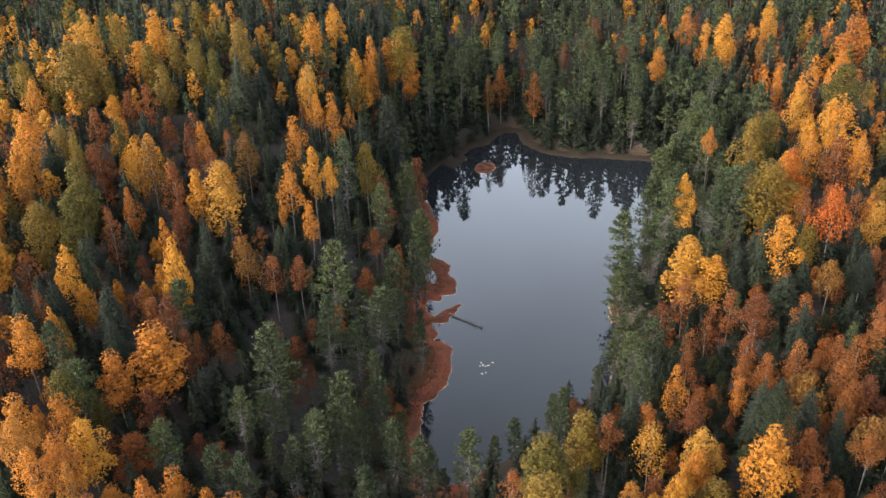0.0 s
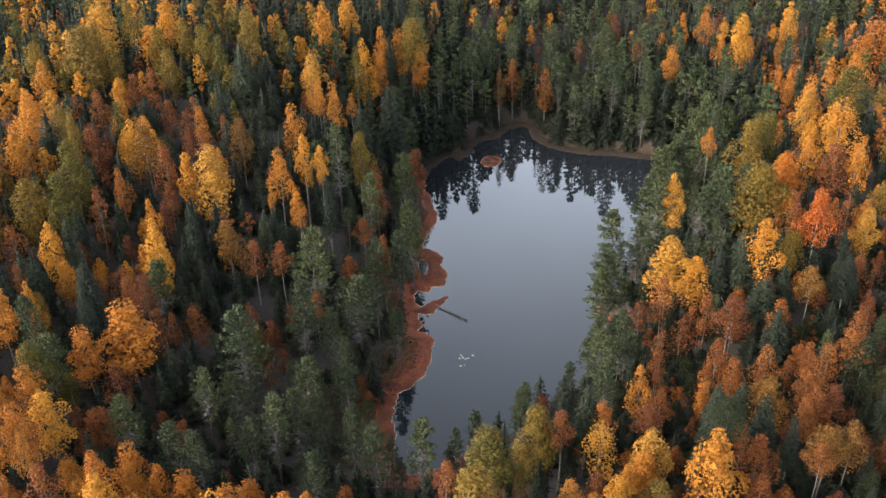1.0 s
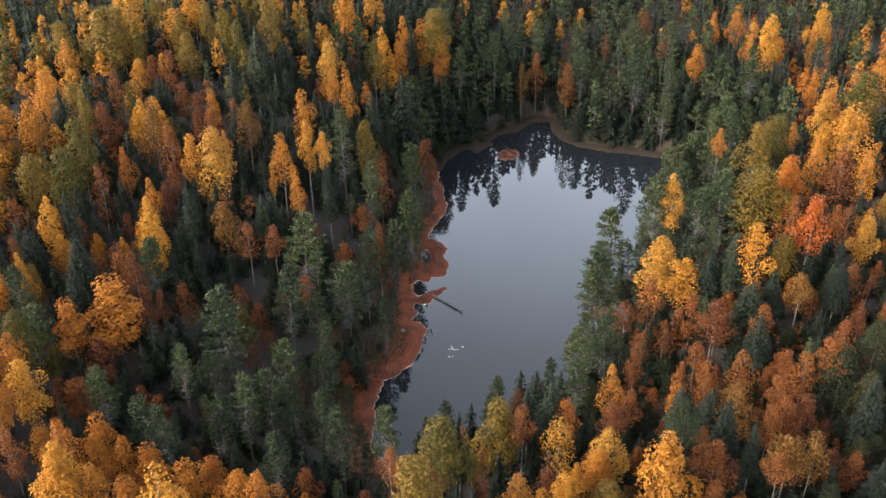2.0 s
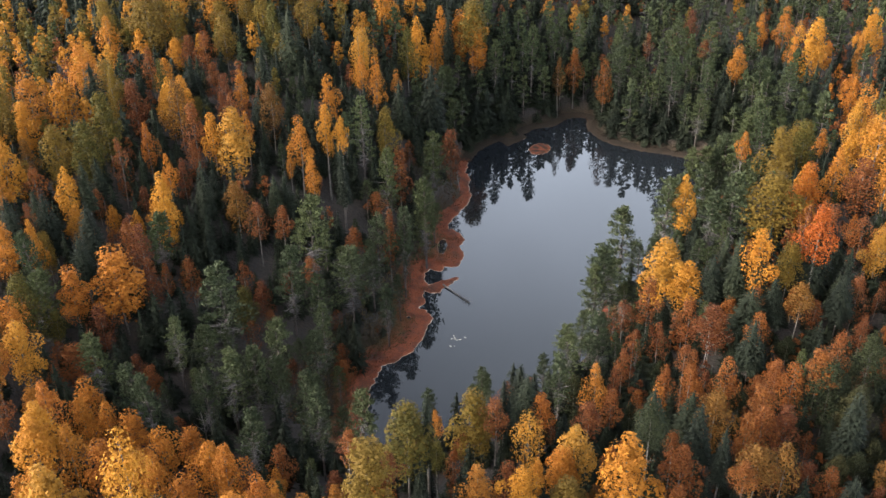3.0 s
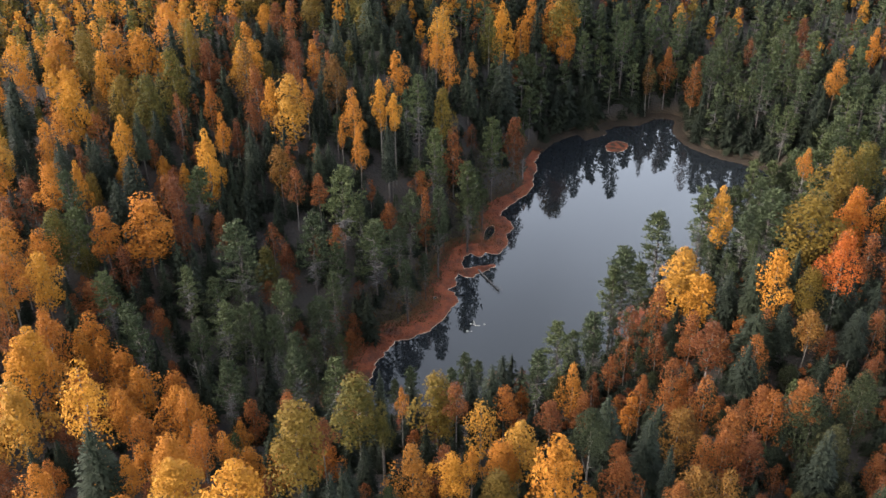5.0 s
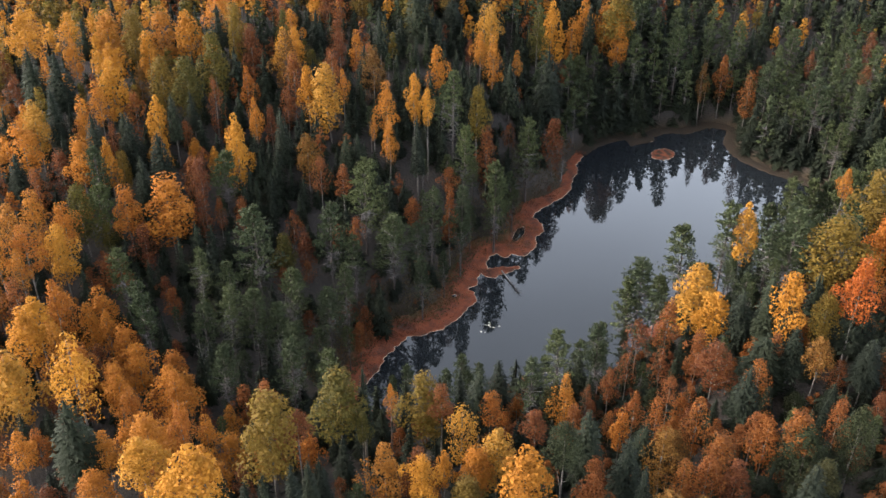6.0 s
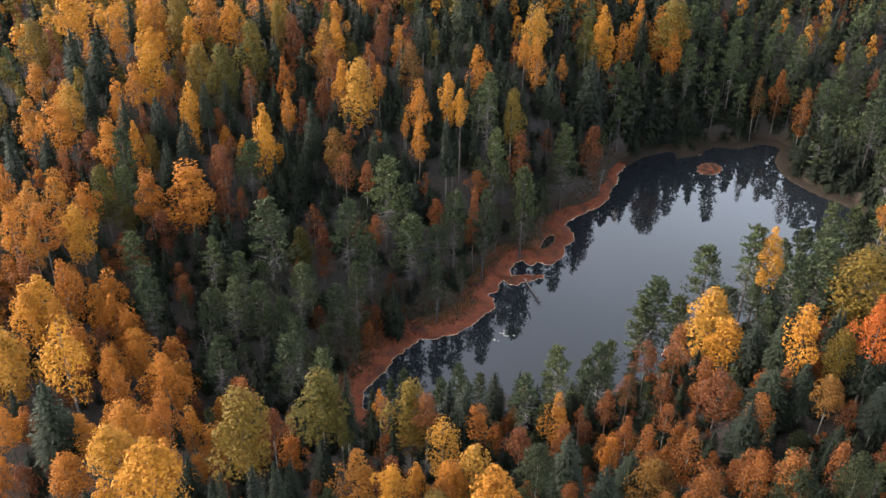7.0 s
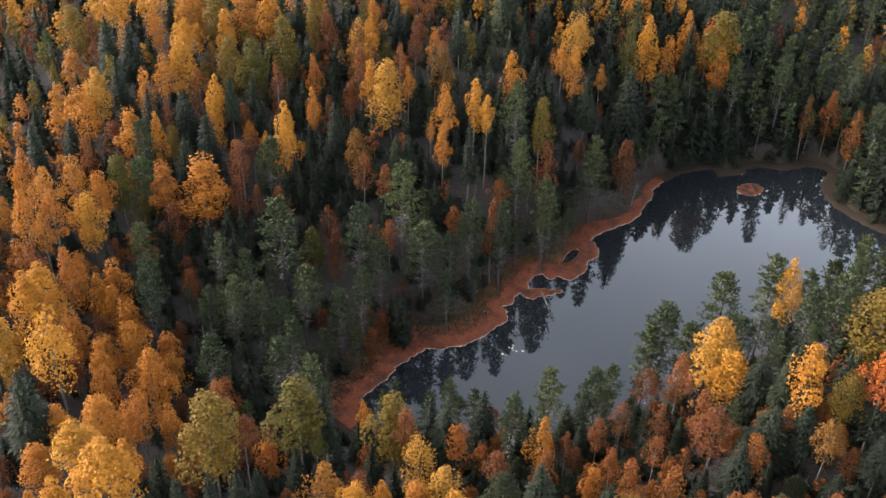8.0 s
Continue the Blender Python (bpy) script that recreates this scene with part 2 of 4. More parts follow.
def mesh_of(name, verts, faces, materials, slots=None, smooth=False):
    me = bpy.data.meshes.new(name)
    me.from_pydata(np.asarray(verts, float).tolist(), [], np.asarray(faces).tolist() if not isinstance(faces, list) else faces)
    for m in materials:
        me.materials.append(m)
    if slots is not None:
        me.polygons.foreach_set("material_index", np.asarray(slots, np.int32))
    if smooth:
        me.polygons.foreach_set("use_smooth", np.ones(len(me.polygons), bool))
    me.update()
    return me


def sheet(name, xs, ys, height, material_, keep=None):
    """A sheet over the grid of xs and ys."""
    gx, gy = np.meshgrid(xs, ys)
    z = height(gx, gy)
    n, m = len(xs), len(ys)
    i = np.arange((m - 1) * n).reshape(m - 1, n)[:, :-1].ravel()
    faces = np.stack([i, i + 1, i + n + 1, i + n], 1)
    verts = np.stack([gx.ravel(), gy.ravel(), z.ravel()], 1)
    if keep is not None:
        faces = faces[keep.ravel()[faces].any(1)]
        used, where = np.unique(faces, return_inverse=True)
        verts, faces = verts[used], where.reshape(faces.shape)
    return new(name, mesh_of(name, verts, faces, [material_], smooth=True))


steps_x = np.concatenate([np.linspace(-3000, -260, 14), np.arange(-255, -30, 4.0), np.arange(-30, 70, 1.25), np.arange(70, 230, 4.0), np.linspace(235, 3000, 14)])
steps_y = np.concatenate([np.linspace(-2600, 30, 14), np.arange(36, 128, 4.0), np.arange(128, 300, 1.25), np.arange(300, 460, 5.0), np.linspace(470, 3600, 14)])
ground = tagged(sheet("ground", steps_x, steps_y, lambda x, y: land(x, y)[0], forest_floor),
                "dark mossy forest floor under the trees, sloping to a lake", "ground", kind="structure")
water = tagged(new("water", mesh_of("water", [(-40, 120, 0), (75, 120, 0), (75, 305, 0), (-40, 305, 0)], [(0, 1, 2, 3)], [lake_water])),
               "still dark lake water mirroring a grey sky", "water", kind="structure")


def wobble(x, y, size, seed):
    return np.sin(x / size + seed + 1.7 * np.sin(y / size * 0.8 + seed)) * np.cos(y / size * 1.1 - seed + 1.3 * np.sin(x / size * 0.7))


def bog_depth(x, y):
    d = from_shore(x, y)
    inner = d + 0.22 * wobble(x, y, 1.3, 2.0) + 0.22 * wobble(x, y, 0.6, 1.0) + 0.14 * wobble(x, y, 0.27, 4.0)
    for pool in POOLS:
        inner = np.minimum(inner, -1.6 * egg(x, y, *pool) + 0.15 * wobble(x, y, 0.5, 2.0))
    inner = np.maximum(inner, egg(x, y, 6.9, 256.0, 3.6, 2.8, 75) + 0.15 * wobble(x, y, 0.6, 5.0))
    return inner, d


def bog_height(x, y):
    inner, d = bog_depth(x, y)
    width = np.where(y < 172, 8.4, 7.0) + 1.2 * wobble(x, y, 3.1, 3.0) + 0.6 * wobble(x, y, 1.1, 1.0)
    back = np.clip((width - d) * 0.35, -0.6, 0)
    return np.clip(inner * 0.4, -0.4, 0.2) + 0.06 * wobble(x, y, 0.8, 6.0) * np.clip(inner, 0, 1) + 0.06 * np.clip(d, 0, 6) + back


def bog(name, x0, x1, y0, y1, step, label, sedge=None, reach=9):
    xs, ys = np.arange(x0, x1, step), np.arange(y0, y1, step)
    gx, gy = np.meshgrid(xs, ys)
    inner, d = bog_depth(gx, gy)
    return tagged(sheet(name, xs, ys, bog_height, sedge or bog_sedge, (inner > -0.8) & (d < reach)), label, "bog", kind="structure")


bog("bog_west", -24, 6, 131, 244.2, 0.3, "rust-red floating bog mat of sedge along the lake shore")
bog("bog_islet", 1.5, 12.5, 250, 262, 0.25, "round rust-red bog islet in the lake")
bog("bog_north", -18, 64, 244.5, 288, 0.5, "brownish boggy rim along the shore below dark pines", bog_moss_shaded, 6)
bog("bog_east", 26.5, 35, 182, 191.5, 0.3, "small rust-red bog edge under the shore pines")


# ---- trees ----
def leaves(rng, centres, outward, size, tall=1.0, lift=0.5, loose=0.9):
    """Sprays of leaves as small three-cornered blades round the given centres."""
    n = len(centres)
    normal = outward + rng.normal(0, loose, (n, 3)) + (0, 0, lift)
    normal /= np.linalg.norm(normal, axis=1)[:, None] + 1e-9
    side = np.cross(normal, rng.normal(0, 1, (n, 3)))
    side /= np.linalg.norm(side, axis=1)[:, None] + 1e-9
    up = np.cross(normal, side)
    s = size * rng.uniform(0.6, 1.3, (n, 1))
    a, b = s * rng.uniform(0.7, 1.1, (n, 1)), s * tall * rng.uniform(0.8, 1.3, (n, 1))
    verts = np.stack([centres - side * a - up * b * 0.5, centres + side * a - up * b * 0.6, centres + up * b], 1).reshape(-1, 3)
    return verts, np.arange(3 * n).reshape(n, 3)


def tube(points, radii, sides=6):
    """A tapered limb along the points."""
    p = np.asarray(points, float)
    verts, faces = [], []
    for k in range(len(p)):
        way = p[min(k + 1, len(p) - 1)] - p[max(k - 1, 0)]
        way = way / (np.linalg.norm(way) + 1e-9)
        a = np.cross(way, (0.3, 1.0, 0.2))
        a /= np.linalg.norm(a) + 1e-9
        b = np.cross(way, a)
        for j in range(sides):
            w = 2 * math.pi * j / sides
            verts.append(p[k] + radii[k] * (math.cos(w) * a + math.sin(w) * b))
    for k in range(len(p) - 1):
        for j in range(sides):
            q = (j + 1) % sides
            faces.append((k * sides + j, k * sides + q, (k + 1) * sides + q, (k + 1) * sides + j))
    return np.array(verts), np.array(faces)


def wood(points, radii, sides, limbs):
    """A trunk along the points, with limbs (height, tip, thickness) that grow out of its faces."""
    verts, faces = tube(points, radii, sides)
    verts, faces = list(verts), [tuple(int(i) for i in f) for f in faces]
    for height, tip, thick in limbs:
        tip = np.array(tip, float)
        k = min(range(len(points) - 1), key=lambda q: abs((points[q][2] + points[q + 1][2]) / 2 - height))
        ring = range(k * sides, (k + 1) * sides)
        face = min(ring, key=lambda f: np.linalg.norm(np.mean([verts[v] for v in faces[f]], 0)[:2] - tip[:2]) if len(faces[f]) == 4 else 1e9)
        base = faces[face]
        foot = np.mean([verts[v] for v in base], 0)
        before = list(base)
        for f, r in ((0.12, thick), (0.55, thick * 0.7), (1.0, thick * 0.2)):
            q = foot + (tip - foot) * f - np.array([0, 0, 0.08 * f * (1 - f) * np.linalg.norm(tip - foot)])
            across = np.cross(tip - foot, (0, 0, 1.0))
            across /= np.linalg.norm(across) + 1e-9
            at = len(verts)
            verts += [q - across * r - (0, 0, r), q + across * r - (0, 0, r), q + across * r + (0, 0, r), q - across * r + (0, 0, r)]
            after = [at, at + 1, at + 2, at + 3]
            low_b, low_a = sorted(before, key=lambda v: verts[v][2]), sorted(after, key=lambda v: verts[v][2])
            order = lambda pair: sorted(pair, key=lambda v: float(np.dot(verts[v], across)))
            b4, a4 = order(low_b[:2]) + order(low_b[2:])[::-1], order(low_a[:2]) + order(low_a[2:])[::-1]
            faces += [(b4[i], b4[(i + 1) % 4], a4[(i + 1) % 4], a4[i]) for i in range(4)]
            before = after
    return np.array(verts), np.array(faces)


def joined(pieces):
    verts, faces, at = [], [], 0
    for v, f in pieces:
        verts.append(v)
        faces.append(np.asarray(f) + at)
        at += len(v)
    return np.concatenate(verts), np.concatenate(faces)


def birch_shape(seed, height=15.0, wide=0.17, low=0.4, lobes=20, per=130, size=0.132, airy=0.0, sides=6, limbs=7):
    """Trunk and crown of a broadleaf tree: an egg of rounded lobes, each a shell of leaves."""
    rng = np.random.default_rng(seed)
    bow = rng.normal(0, 0.25, 2)
    trunk_at = lambda f: np.array([bow[0] * math.sin(2.5 * f), bow[1] * math.sin(2.0 * f + 0.5) - bow[1] * math.sin(0.5), f * height])
    arms, centres, outs = [], [], []
    big, tall = wide * height, (1 - low) * height
    sides_out = rng.uniform(0.6, 1.15, 6)
    for k in range(lobes):
        g = ((k + 0.5) / lobes) ** 0.9
        full = min(1.0, 0.5 + 1.6 * g) * min(1.0, 1.5 * (1.04 - g)) ** 0.75
        w = k * 2.39996 + rng.normal(0, 0.3)
        rl = big * rng.uniform(0.24, 0.52) * (0.6 + 0.45 * full)
        r = max(0.0, big * full * rng.uniform(0.66, 1.12) * sides_out[int((w % 6.2832) / 6.2832 * 6)] - 0.75 * rl)
        c = trunk_at(low) * (1 - g) + trunk_at(0.97) * g + (r * math.cos(w), r * math.sin(w), -0.25 * rl + rng.normal(0, 0.25))
        n = int(1.08 * per * rng.uniform(0.6, 1.25) * (0.35 if rng.random() < airy else 1.0) * (0.7 + 0.5 * full))
        way = rng.normal(0, 1, (n, 3))
        way /= np.linalg.norm(way, axis=1)[:, None]
        way += 0.45 * (c - trunk_at(0.5)) * (1, 1, 0) / (r + 0.6) + (0, 0, 0.3)
        way /= np.linalg.norm(way, axis=1)[:, None]
        deep = rng.uniform(0.5, 1.0, (n, 1)) ** 0.45 + np.abs(rng.normal(0, 0.13, (n, 1)))
        centres.append(c + way * deep * rl * (1, 1, min(1.5, 0.75 + 0.06 * tall)))
        outs.append(1.1 * way)
        if limbs and k % max(1, lobes // limbs) == 0 and r > 0.5:
            arms.append((max(low * 0.8, low + (1 - low) * g - 0.16) * height, c, 0.026))
    rings = 12 if limbs else 4
    line = [trunk_at(0.95 * i / rings) for i in range(rings + 1)]
    return (wood(line, [0.125 * (1 - i / rings) ** 0.9 + 0.012 for i in range(rings + 1)], sides, arms),
            leaves(rng, np.concatenate(centres), np.concatenate(outs), size, loose=0.55, lift=0.3))


def spruce_shape(seed, height=16.0, wide=0.16, sprays=1500, size=0.3, low=0.05, sides=6, rows=5):
    """A spire of drooping needle sprays in tiers round a dense dark core."""
    rng = np.random.default_rng(seed)
    stem = tube([(0, 0, 0), (0, 0, height * 0.5), (0, 0, height)], [0.17, 0.10, 0.01], sides)
    reach = lambda f: wide * height * (1 - f) ** 0.6 * (0.76 + 0.2 * np.sin(np.pi * f)) + 0.1
    f = low + (0.99 - low) * (1 - np.sqrt(rng.uniform(0, 1, sprays)))
    w = rng.uniform(0, 6.283, sprays)
    tier = 0.5 + 0.5 * np.cos(f * height * 2 * np.pi / 0.85 + rng.uniform(0, 6.28) + np.sin(3 * w))
    uneven = 1 + 0.13 * np.sin(2 * w + seed) + 0.1 * np.sin(5 * w + 9 * f)
    r = reach(f) * rng.uniform(0.45, 1.0, sprays) ** 0.5 * (0.72 + 0.36 * tier) * uneven
    out = np.stack([np.cos(w), np.sin(w), 0 * w], 1)
    side = np.stack([-np.sin(w), np.cos(w), 0 * w], 1)
    c = out * r[:, None] + np.stack([0 * f, 0 * f, f * height - 0.22 * r], 1)
    s = (size * rng.uniform(0.6, 1.4, sprays) * (0.55 + 0.75 * (1 - f)))[:, None]
    along = out + np.stack([0 * f, 0 * f, -rng.uniform(0.2, 0.9, sprays)], 1) + rng.normal(0, 0.25, (sprays, 3))
    across = side + rng.normal(0, 0.35, (sprays, 3))
    verts = np.stack([c - along * s * 0.7 - across * s * 0.55, c - along * s * 0.7 + across * s * 0.55, c + along * s], 1).reshape(-1, 3)
    faces = np.arange(3 * sprays).reshape(-1, 3)
    # the core: a ragged cone
    n = 7
    core = [(0.0, 0.0, height * 0.97)]
    for k in range(1, rows + 1):
        g = 0.97 - (0.97 - low) * k / rows
        for i in range(n):
            q = reach(g) * rng.uniform(0.25, 0.5)
            core.append((q * math.cos(6.283 * i / n + k), q * math.sin(6.283 * i / n + k), g * height - 0.2 * q))
    at = len(verts)
    tri = [(at, at + 1 + i, at + 1 + (i + 1) % n) for i in range(n)]
    for k in range(rows - 1):
        for i in range(n):
            a, b_, c_, d_ = (at + 1 + k * n + i, at + 1 + k * n + (i + 1) % n, at + 1 + (k + 1) * n + i, at + 1 + (k + 1) * n + (i + 1) % n)
            tri += [(a, c_, d_), (a, d_, b_)]
    return stem, (np.concatenate([verts, np.array(core)]), np.concatenate([faces, np.array(tri)]))


def pine_shape(seed, height=16.0, wide=0.13, low=0.42, tufts=46, per=36, size=0.31, sides=6, limbs=True, twigs=110):
    """A rounded cone of needle brushes on rising side limbs, thinning to bare grey twigs below."""
    rng = np.random.default_rng(seed)
    bow = rng.normal(0, 0.3, 2)
    trunk_at = lambda f: np.array([bow[0] * f * f, bow[1] * f * f, f * height])
    arms, centres, ways = [], [], []
    reach = lambda g: wide * height * min(1.0, 0.55 + 1.5 * g) * max(0.0, 1.03 - g) ** 0.62 + 0.1
    for k in range(tufts):
        f = low + (0.99 - low) * (k / (tufts - 1)) ** 0.8
        g = (f - low) / (1 - low)
        r = reach(g) * rng.uniform(0.55, 1.12)
        w = k * 2.39996 + rng.normal(0, 0.4)
        foot = trunk_at(f - 0.02)
        c = trunk_at(f) + (r * math.cos(w), r * math.sin(w), (0.1 + 0.3 * g) * r)
        if k % 2 == 0:
            arms.append((foot[2], c, 0.03))
        n = max(3, int(per * (0.35 + 0.65 * min(1.0, 0.25 + 1.6 * g)) * rng.uniform(0.7, 1.2)))
        inner = rng.uniform(0.3, 1.08, (n, 1)) ** 0.6
        q = rng.normal(0, 1, (n, 3)) * (0.26, 0.26, 0.13) * (0.5 + 0.35 * r)
        centres.append(foot + (c - foot) * inner + q)
        ways.append(0.7 * (c - foot) / (np.linalg.norm(c - foot) + 0.1) + rng.normal(0, 0.55, (n, 3)) + (0, 0, 0.45))
    rings = 16 if limbs else 4
    line = [trunk_at(0.98 * i / rings) for i in range(rings + 1)]
    stem = wood(line, [0.15 * (1 - i / rings) ** 0.8 + 0.015 for i in range(rings + 1)], sides, arms if limbs else [])
    c, up = np.concatenate(centres), np.concatenate(ways)
    up /= np.linalg.norm(up, axis=1)[:, None]
    side = np.cross(up, rng.normal(0, 1, c.shape))
    side /= np.linalg.norm(side, axis=1)[:, None] + 1e-9
    s = size * rng.uniform(0.6, 1.3, (len(c), 1))
    v = np.stack([c - side * s * 0.34 - up * s * 0.45, c + side * s * 0.34 - up * s * 0.35, c + up * s * 0.75], 1).reshape(-1, 3)
    # bare twigs, in thin tapering blades
    n = twigs
    at = rng.uniform(low * 0.6, low + 0.45 * (1 - low), n)
    w, r = rng.uniform(0, 6.283, n), wide * height * rng.uniform(0.35, 0.95, n) * np.clip((at / low - 0.3), 0.3, 1)
    a = np.stack([bow[0] * at**2, bow[1] * at**2, at * height], 1)
    b = a + np.stack([r * np.cos(w), r * np.sin(w), rng.normal(0.05, 0.3, n) * r], 1)
    thick = np.stack([-np.sin(w), np.cos(w), rng.normal(0, 0.8, n)], 1) * rng.uniform(0.025, 0.06, (n, 1)) * (1 if limbs else 2)
    tv = np.stack([a + thick, a - thick, b], 1).reshape(-1, 3)
    return stem, (v, np.arange(len(v)).reshape(-1, 3)), (tv, np.arange(3 * n).reshape(n, 3))


def bare_shape(seed, height=12.0, spread=0.36, arms=17):
    """A leafless tree: a trunk and rising limbs."""
    rng = np.random.default_rng(seed)
    line = [np.array([0.12 * math.sin(3 * i / 18), 0.1 * math.sin(5 * i / 18), height * i / 18]) for i in range(19)]
    limbs = []
    for k in range(arms):
        f, w = 0.28 + 0.68 * k / arms, k * 2.4 + rng.normal(0, 0.4)
        r = spread * height * (1.1 - f) * rng.uniform(0.7, 1.3)
        limbs.append((f * height, (r * math.cos(w), r * math.sin(w), f * height + 0.95 * r), 0.03))
    return wood(line, [0.1 * (1 - i / 18) + 0.012 for i in range(19)], 6, limbs)


KIND = {
    # name, label, category, bark
    "gold": ("birch", "birch with golden yellow autumn leaves", "birch", birch_bark),
    "amber": ("birch", "birch with deep amber autumn leaves", "birch", birch_bark),
    "copper": ("birch", "birch with dull copper-brown leaves", "birch", birch_bark),
    "ochre": ("birch", "birch with dull ochre leaves", "birch", birch_bark),
    "lime": ("birch", "birch with yellow-green leaves", "birch", birch_bark),
    "green": ("birch", "birch still in dark green leaf", "birch", birch_bark),
    "rust": ("aspen", "aspen with rusty brown-orange leaves", "aspen", birch_bark),
    "orange": ("aspen", "aspen with fiery red-orange leaves", "aspen", birch_bark),
    "pine": ("pine", "Scots pine with grey-green crown", "pine", pine_bark),
    "spruce": ("spruce", "dark green spruce with drooping boughs", "spruce", spruce_bark),
}
GROUP = {"copper": "copper birches of the forest", "ochre": "ochre birches of the forest", "amber": "amber birches of the forest", "gold": "golden birches of the forest", "lime": "yellow-green birches of the forest", "green": "green birches of the forest",
         "rust": "rusty aspens of the forest", "orange": "red-orange aspens of the forest", "pine": "pines round the lake", "spruce": "spruces of the forest"}
BASE = {"copper": 15.0, "ochre": 15.0, "amber": 15.0, "gold": 15.0, "lime": 15.0, "green": 15.0, "rust": 15.0, "orange": 15.0, "pine": 16.0, "spruce": 16.0}
birches = lambda rows: [birch_shape(s, wide=w, low=l, lobes=n, airy=p, per=q) for s, w, l, n, p, q in rows]
SHAPES = {
    "gold": birches(((1, 0.17, 0.56, 17, 0.1, 130), (2, 0.18, 0.46, 21, 0.05, 130), (3, 0.16, 0.36, 24, 0.25, 112), (4, 0.2, 0.5, 20, 0.35, 120))),
    "amber": birches(((61, 0.18, 0.5, 19, 0.1, 130), (62, 0.17, 0.4, 23, 0.2, 118), (63, 0.19, 0.3, 26, 0.1, 112), (64, 0.18, 0.55, 17, 0.3, 130))),
    "copper": birches(((65, 0.18, 0.5, 18, 0.2, 125), (66, 0.17, 0.42, 20, 0.25, 115), (67, 0.18, 0.46, 19, 0.1, 125))),
    "ochre": birches(((5, 0.19, 0.5, 20, 0.15, 125), (6, 0.2, 0.44, 22, 0.25, 115))),
    "lime": birches(((11, 0.2, 0.46, 22, 0.05, 135), (12, 0.17, 0.34, 26, 0.05, 118), (13, 0.21, 0.4, 25, 0.1, 125))),
    "green": birches(((14, 0.21, 0.36, 28, 0.0, 125), (15, 0.19, 0.45, 24, 0.05, 130))),
    "rust": birches(((21, 0.15, 0.45, 17, 0.15, 92), (22, 0.17, 0.56, 14, 0.3, 92), (23, 0.15, 0.3, 21, 0.35, 86), (24, 0.18, 0.5, 18, 0.1, 96))),
    "orange": birches(((71, 0.18, 0.48, 21, 0.05, 130), (72, 0.19, 0.4, 24, 0.1, 125))),
    "pine": [pine_shape(s, wide=w, low=l) for s, w, l in ((31, 0.125, 0.36), (32, 0.14, 0.5), (33, 0.12, 0.3), (34, 0.135, 0.42), (35, 0.13, 0.56))],
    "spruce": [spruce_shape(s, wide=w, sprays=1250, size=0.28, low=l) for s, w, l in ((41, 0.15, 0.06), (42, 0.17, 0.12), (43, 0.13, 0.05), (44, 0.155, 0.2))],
}
far_birch = dict(per=27, size=0.37, sides=3, limbs=0)
SHAPES_FAR = {
    "gold": [birch_shape(s, wide=w, low=l, lobes=11, **far_birch) for s, w, l in ((1, 0.18, 0.5), (2, 0.2, 0.42), (3, 0.17, 0.36))],
    "lime": [birch_shape(s, wide=0.2, low=l, lobes=12, **far_birch) for s, l in ((11, 0.4), (12, 0.32))],
    "rust": [birch_shape(s, wide=w, low=l, lobes=8, **far_birch) for s, w, l in ((21, 0.16, 0.45), (22, 0.18, 0.36))],
    "pine": [pine_shape(s, tufts=24, per=13, size=0.9, sides=3, low=l, wide=w, limbs=False, twigs=24) for s, l, w in ((31, 0.25, 0.15), (32, 0.36, 0.165), (33, 0.3, 0.14))],
    "spruce": [spruce_shape(s, sprays=190, size=0.64, sides=3, wide=w, rows=3) for s, w in ((41, 0.15), (42, 0.17), (43, 0.135))],
}
SHAPES_FAR["amber"] = SHAPES_FAR["gold"]
SAPLING = {"rust": birch_shape(81, wide=0.22, low=0.15, lobes=6, per=16, size=0.75, sides=3, limbs=0), "spruce": spruce_shape(82, sprays=44, size=1.5, sides=3, wide=0.2, rows=1)}
SHAPES_MIDDLE = dict(SHAPES_FAR, spruce=[spruce_shape(s, sprays=320, size=0.48, sides=4, wide=w) for s, w in ((51, 0.15), (52, 0.17), (53, 0.135))],
                     pine=[pine_shape(s, tufts=30, per=17, size=0.7, sides=4, low=l, wide=w, limbs=False, twigs=50) for s, l, w in ((54, 0.34, 0.13), (55, 0.46, 0.14), (56, 0.4, 0.125))])
MESHES, SPAN, CLEAR = {}, {}, {}
for k, shapes in SHAPES.items():
    MESHES[k] = [[("trunk", mesh_of("trunk", *p[0], [KIND[k][3]], smooth=True)), ("crown", mesh_of("crown", *p[1], [leaf[k]]))] +
                 [("undercrown", mesh_of("undercrown", *t, [twig_grey])) for t in p[2:]] for p in shapes]
    # each crown's half-width and the share of bare trunk below it
    SPAN[k] = [float(np.percentile(np.hypot(p[1][0][:, 0], p[1][0][:, 1]), 95)) for p in shapes]
    CLEAR[k] = [(float(np.percentile(p[1][0][:, 2], 2)), float(p[1][0][:, 2].max())) for p in shapes]


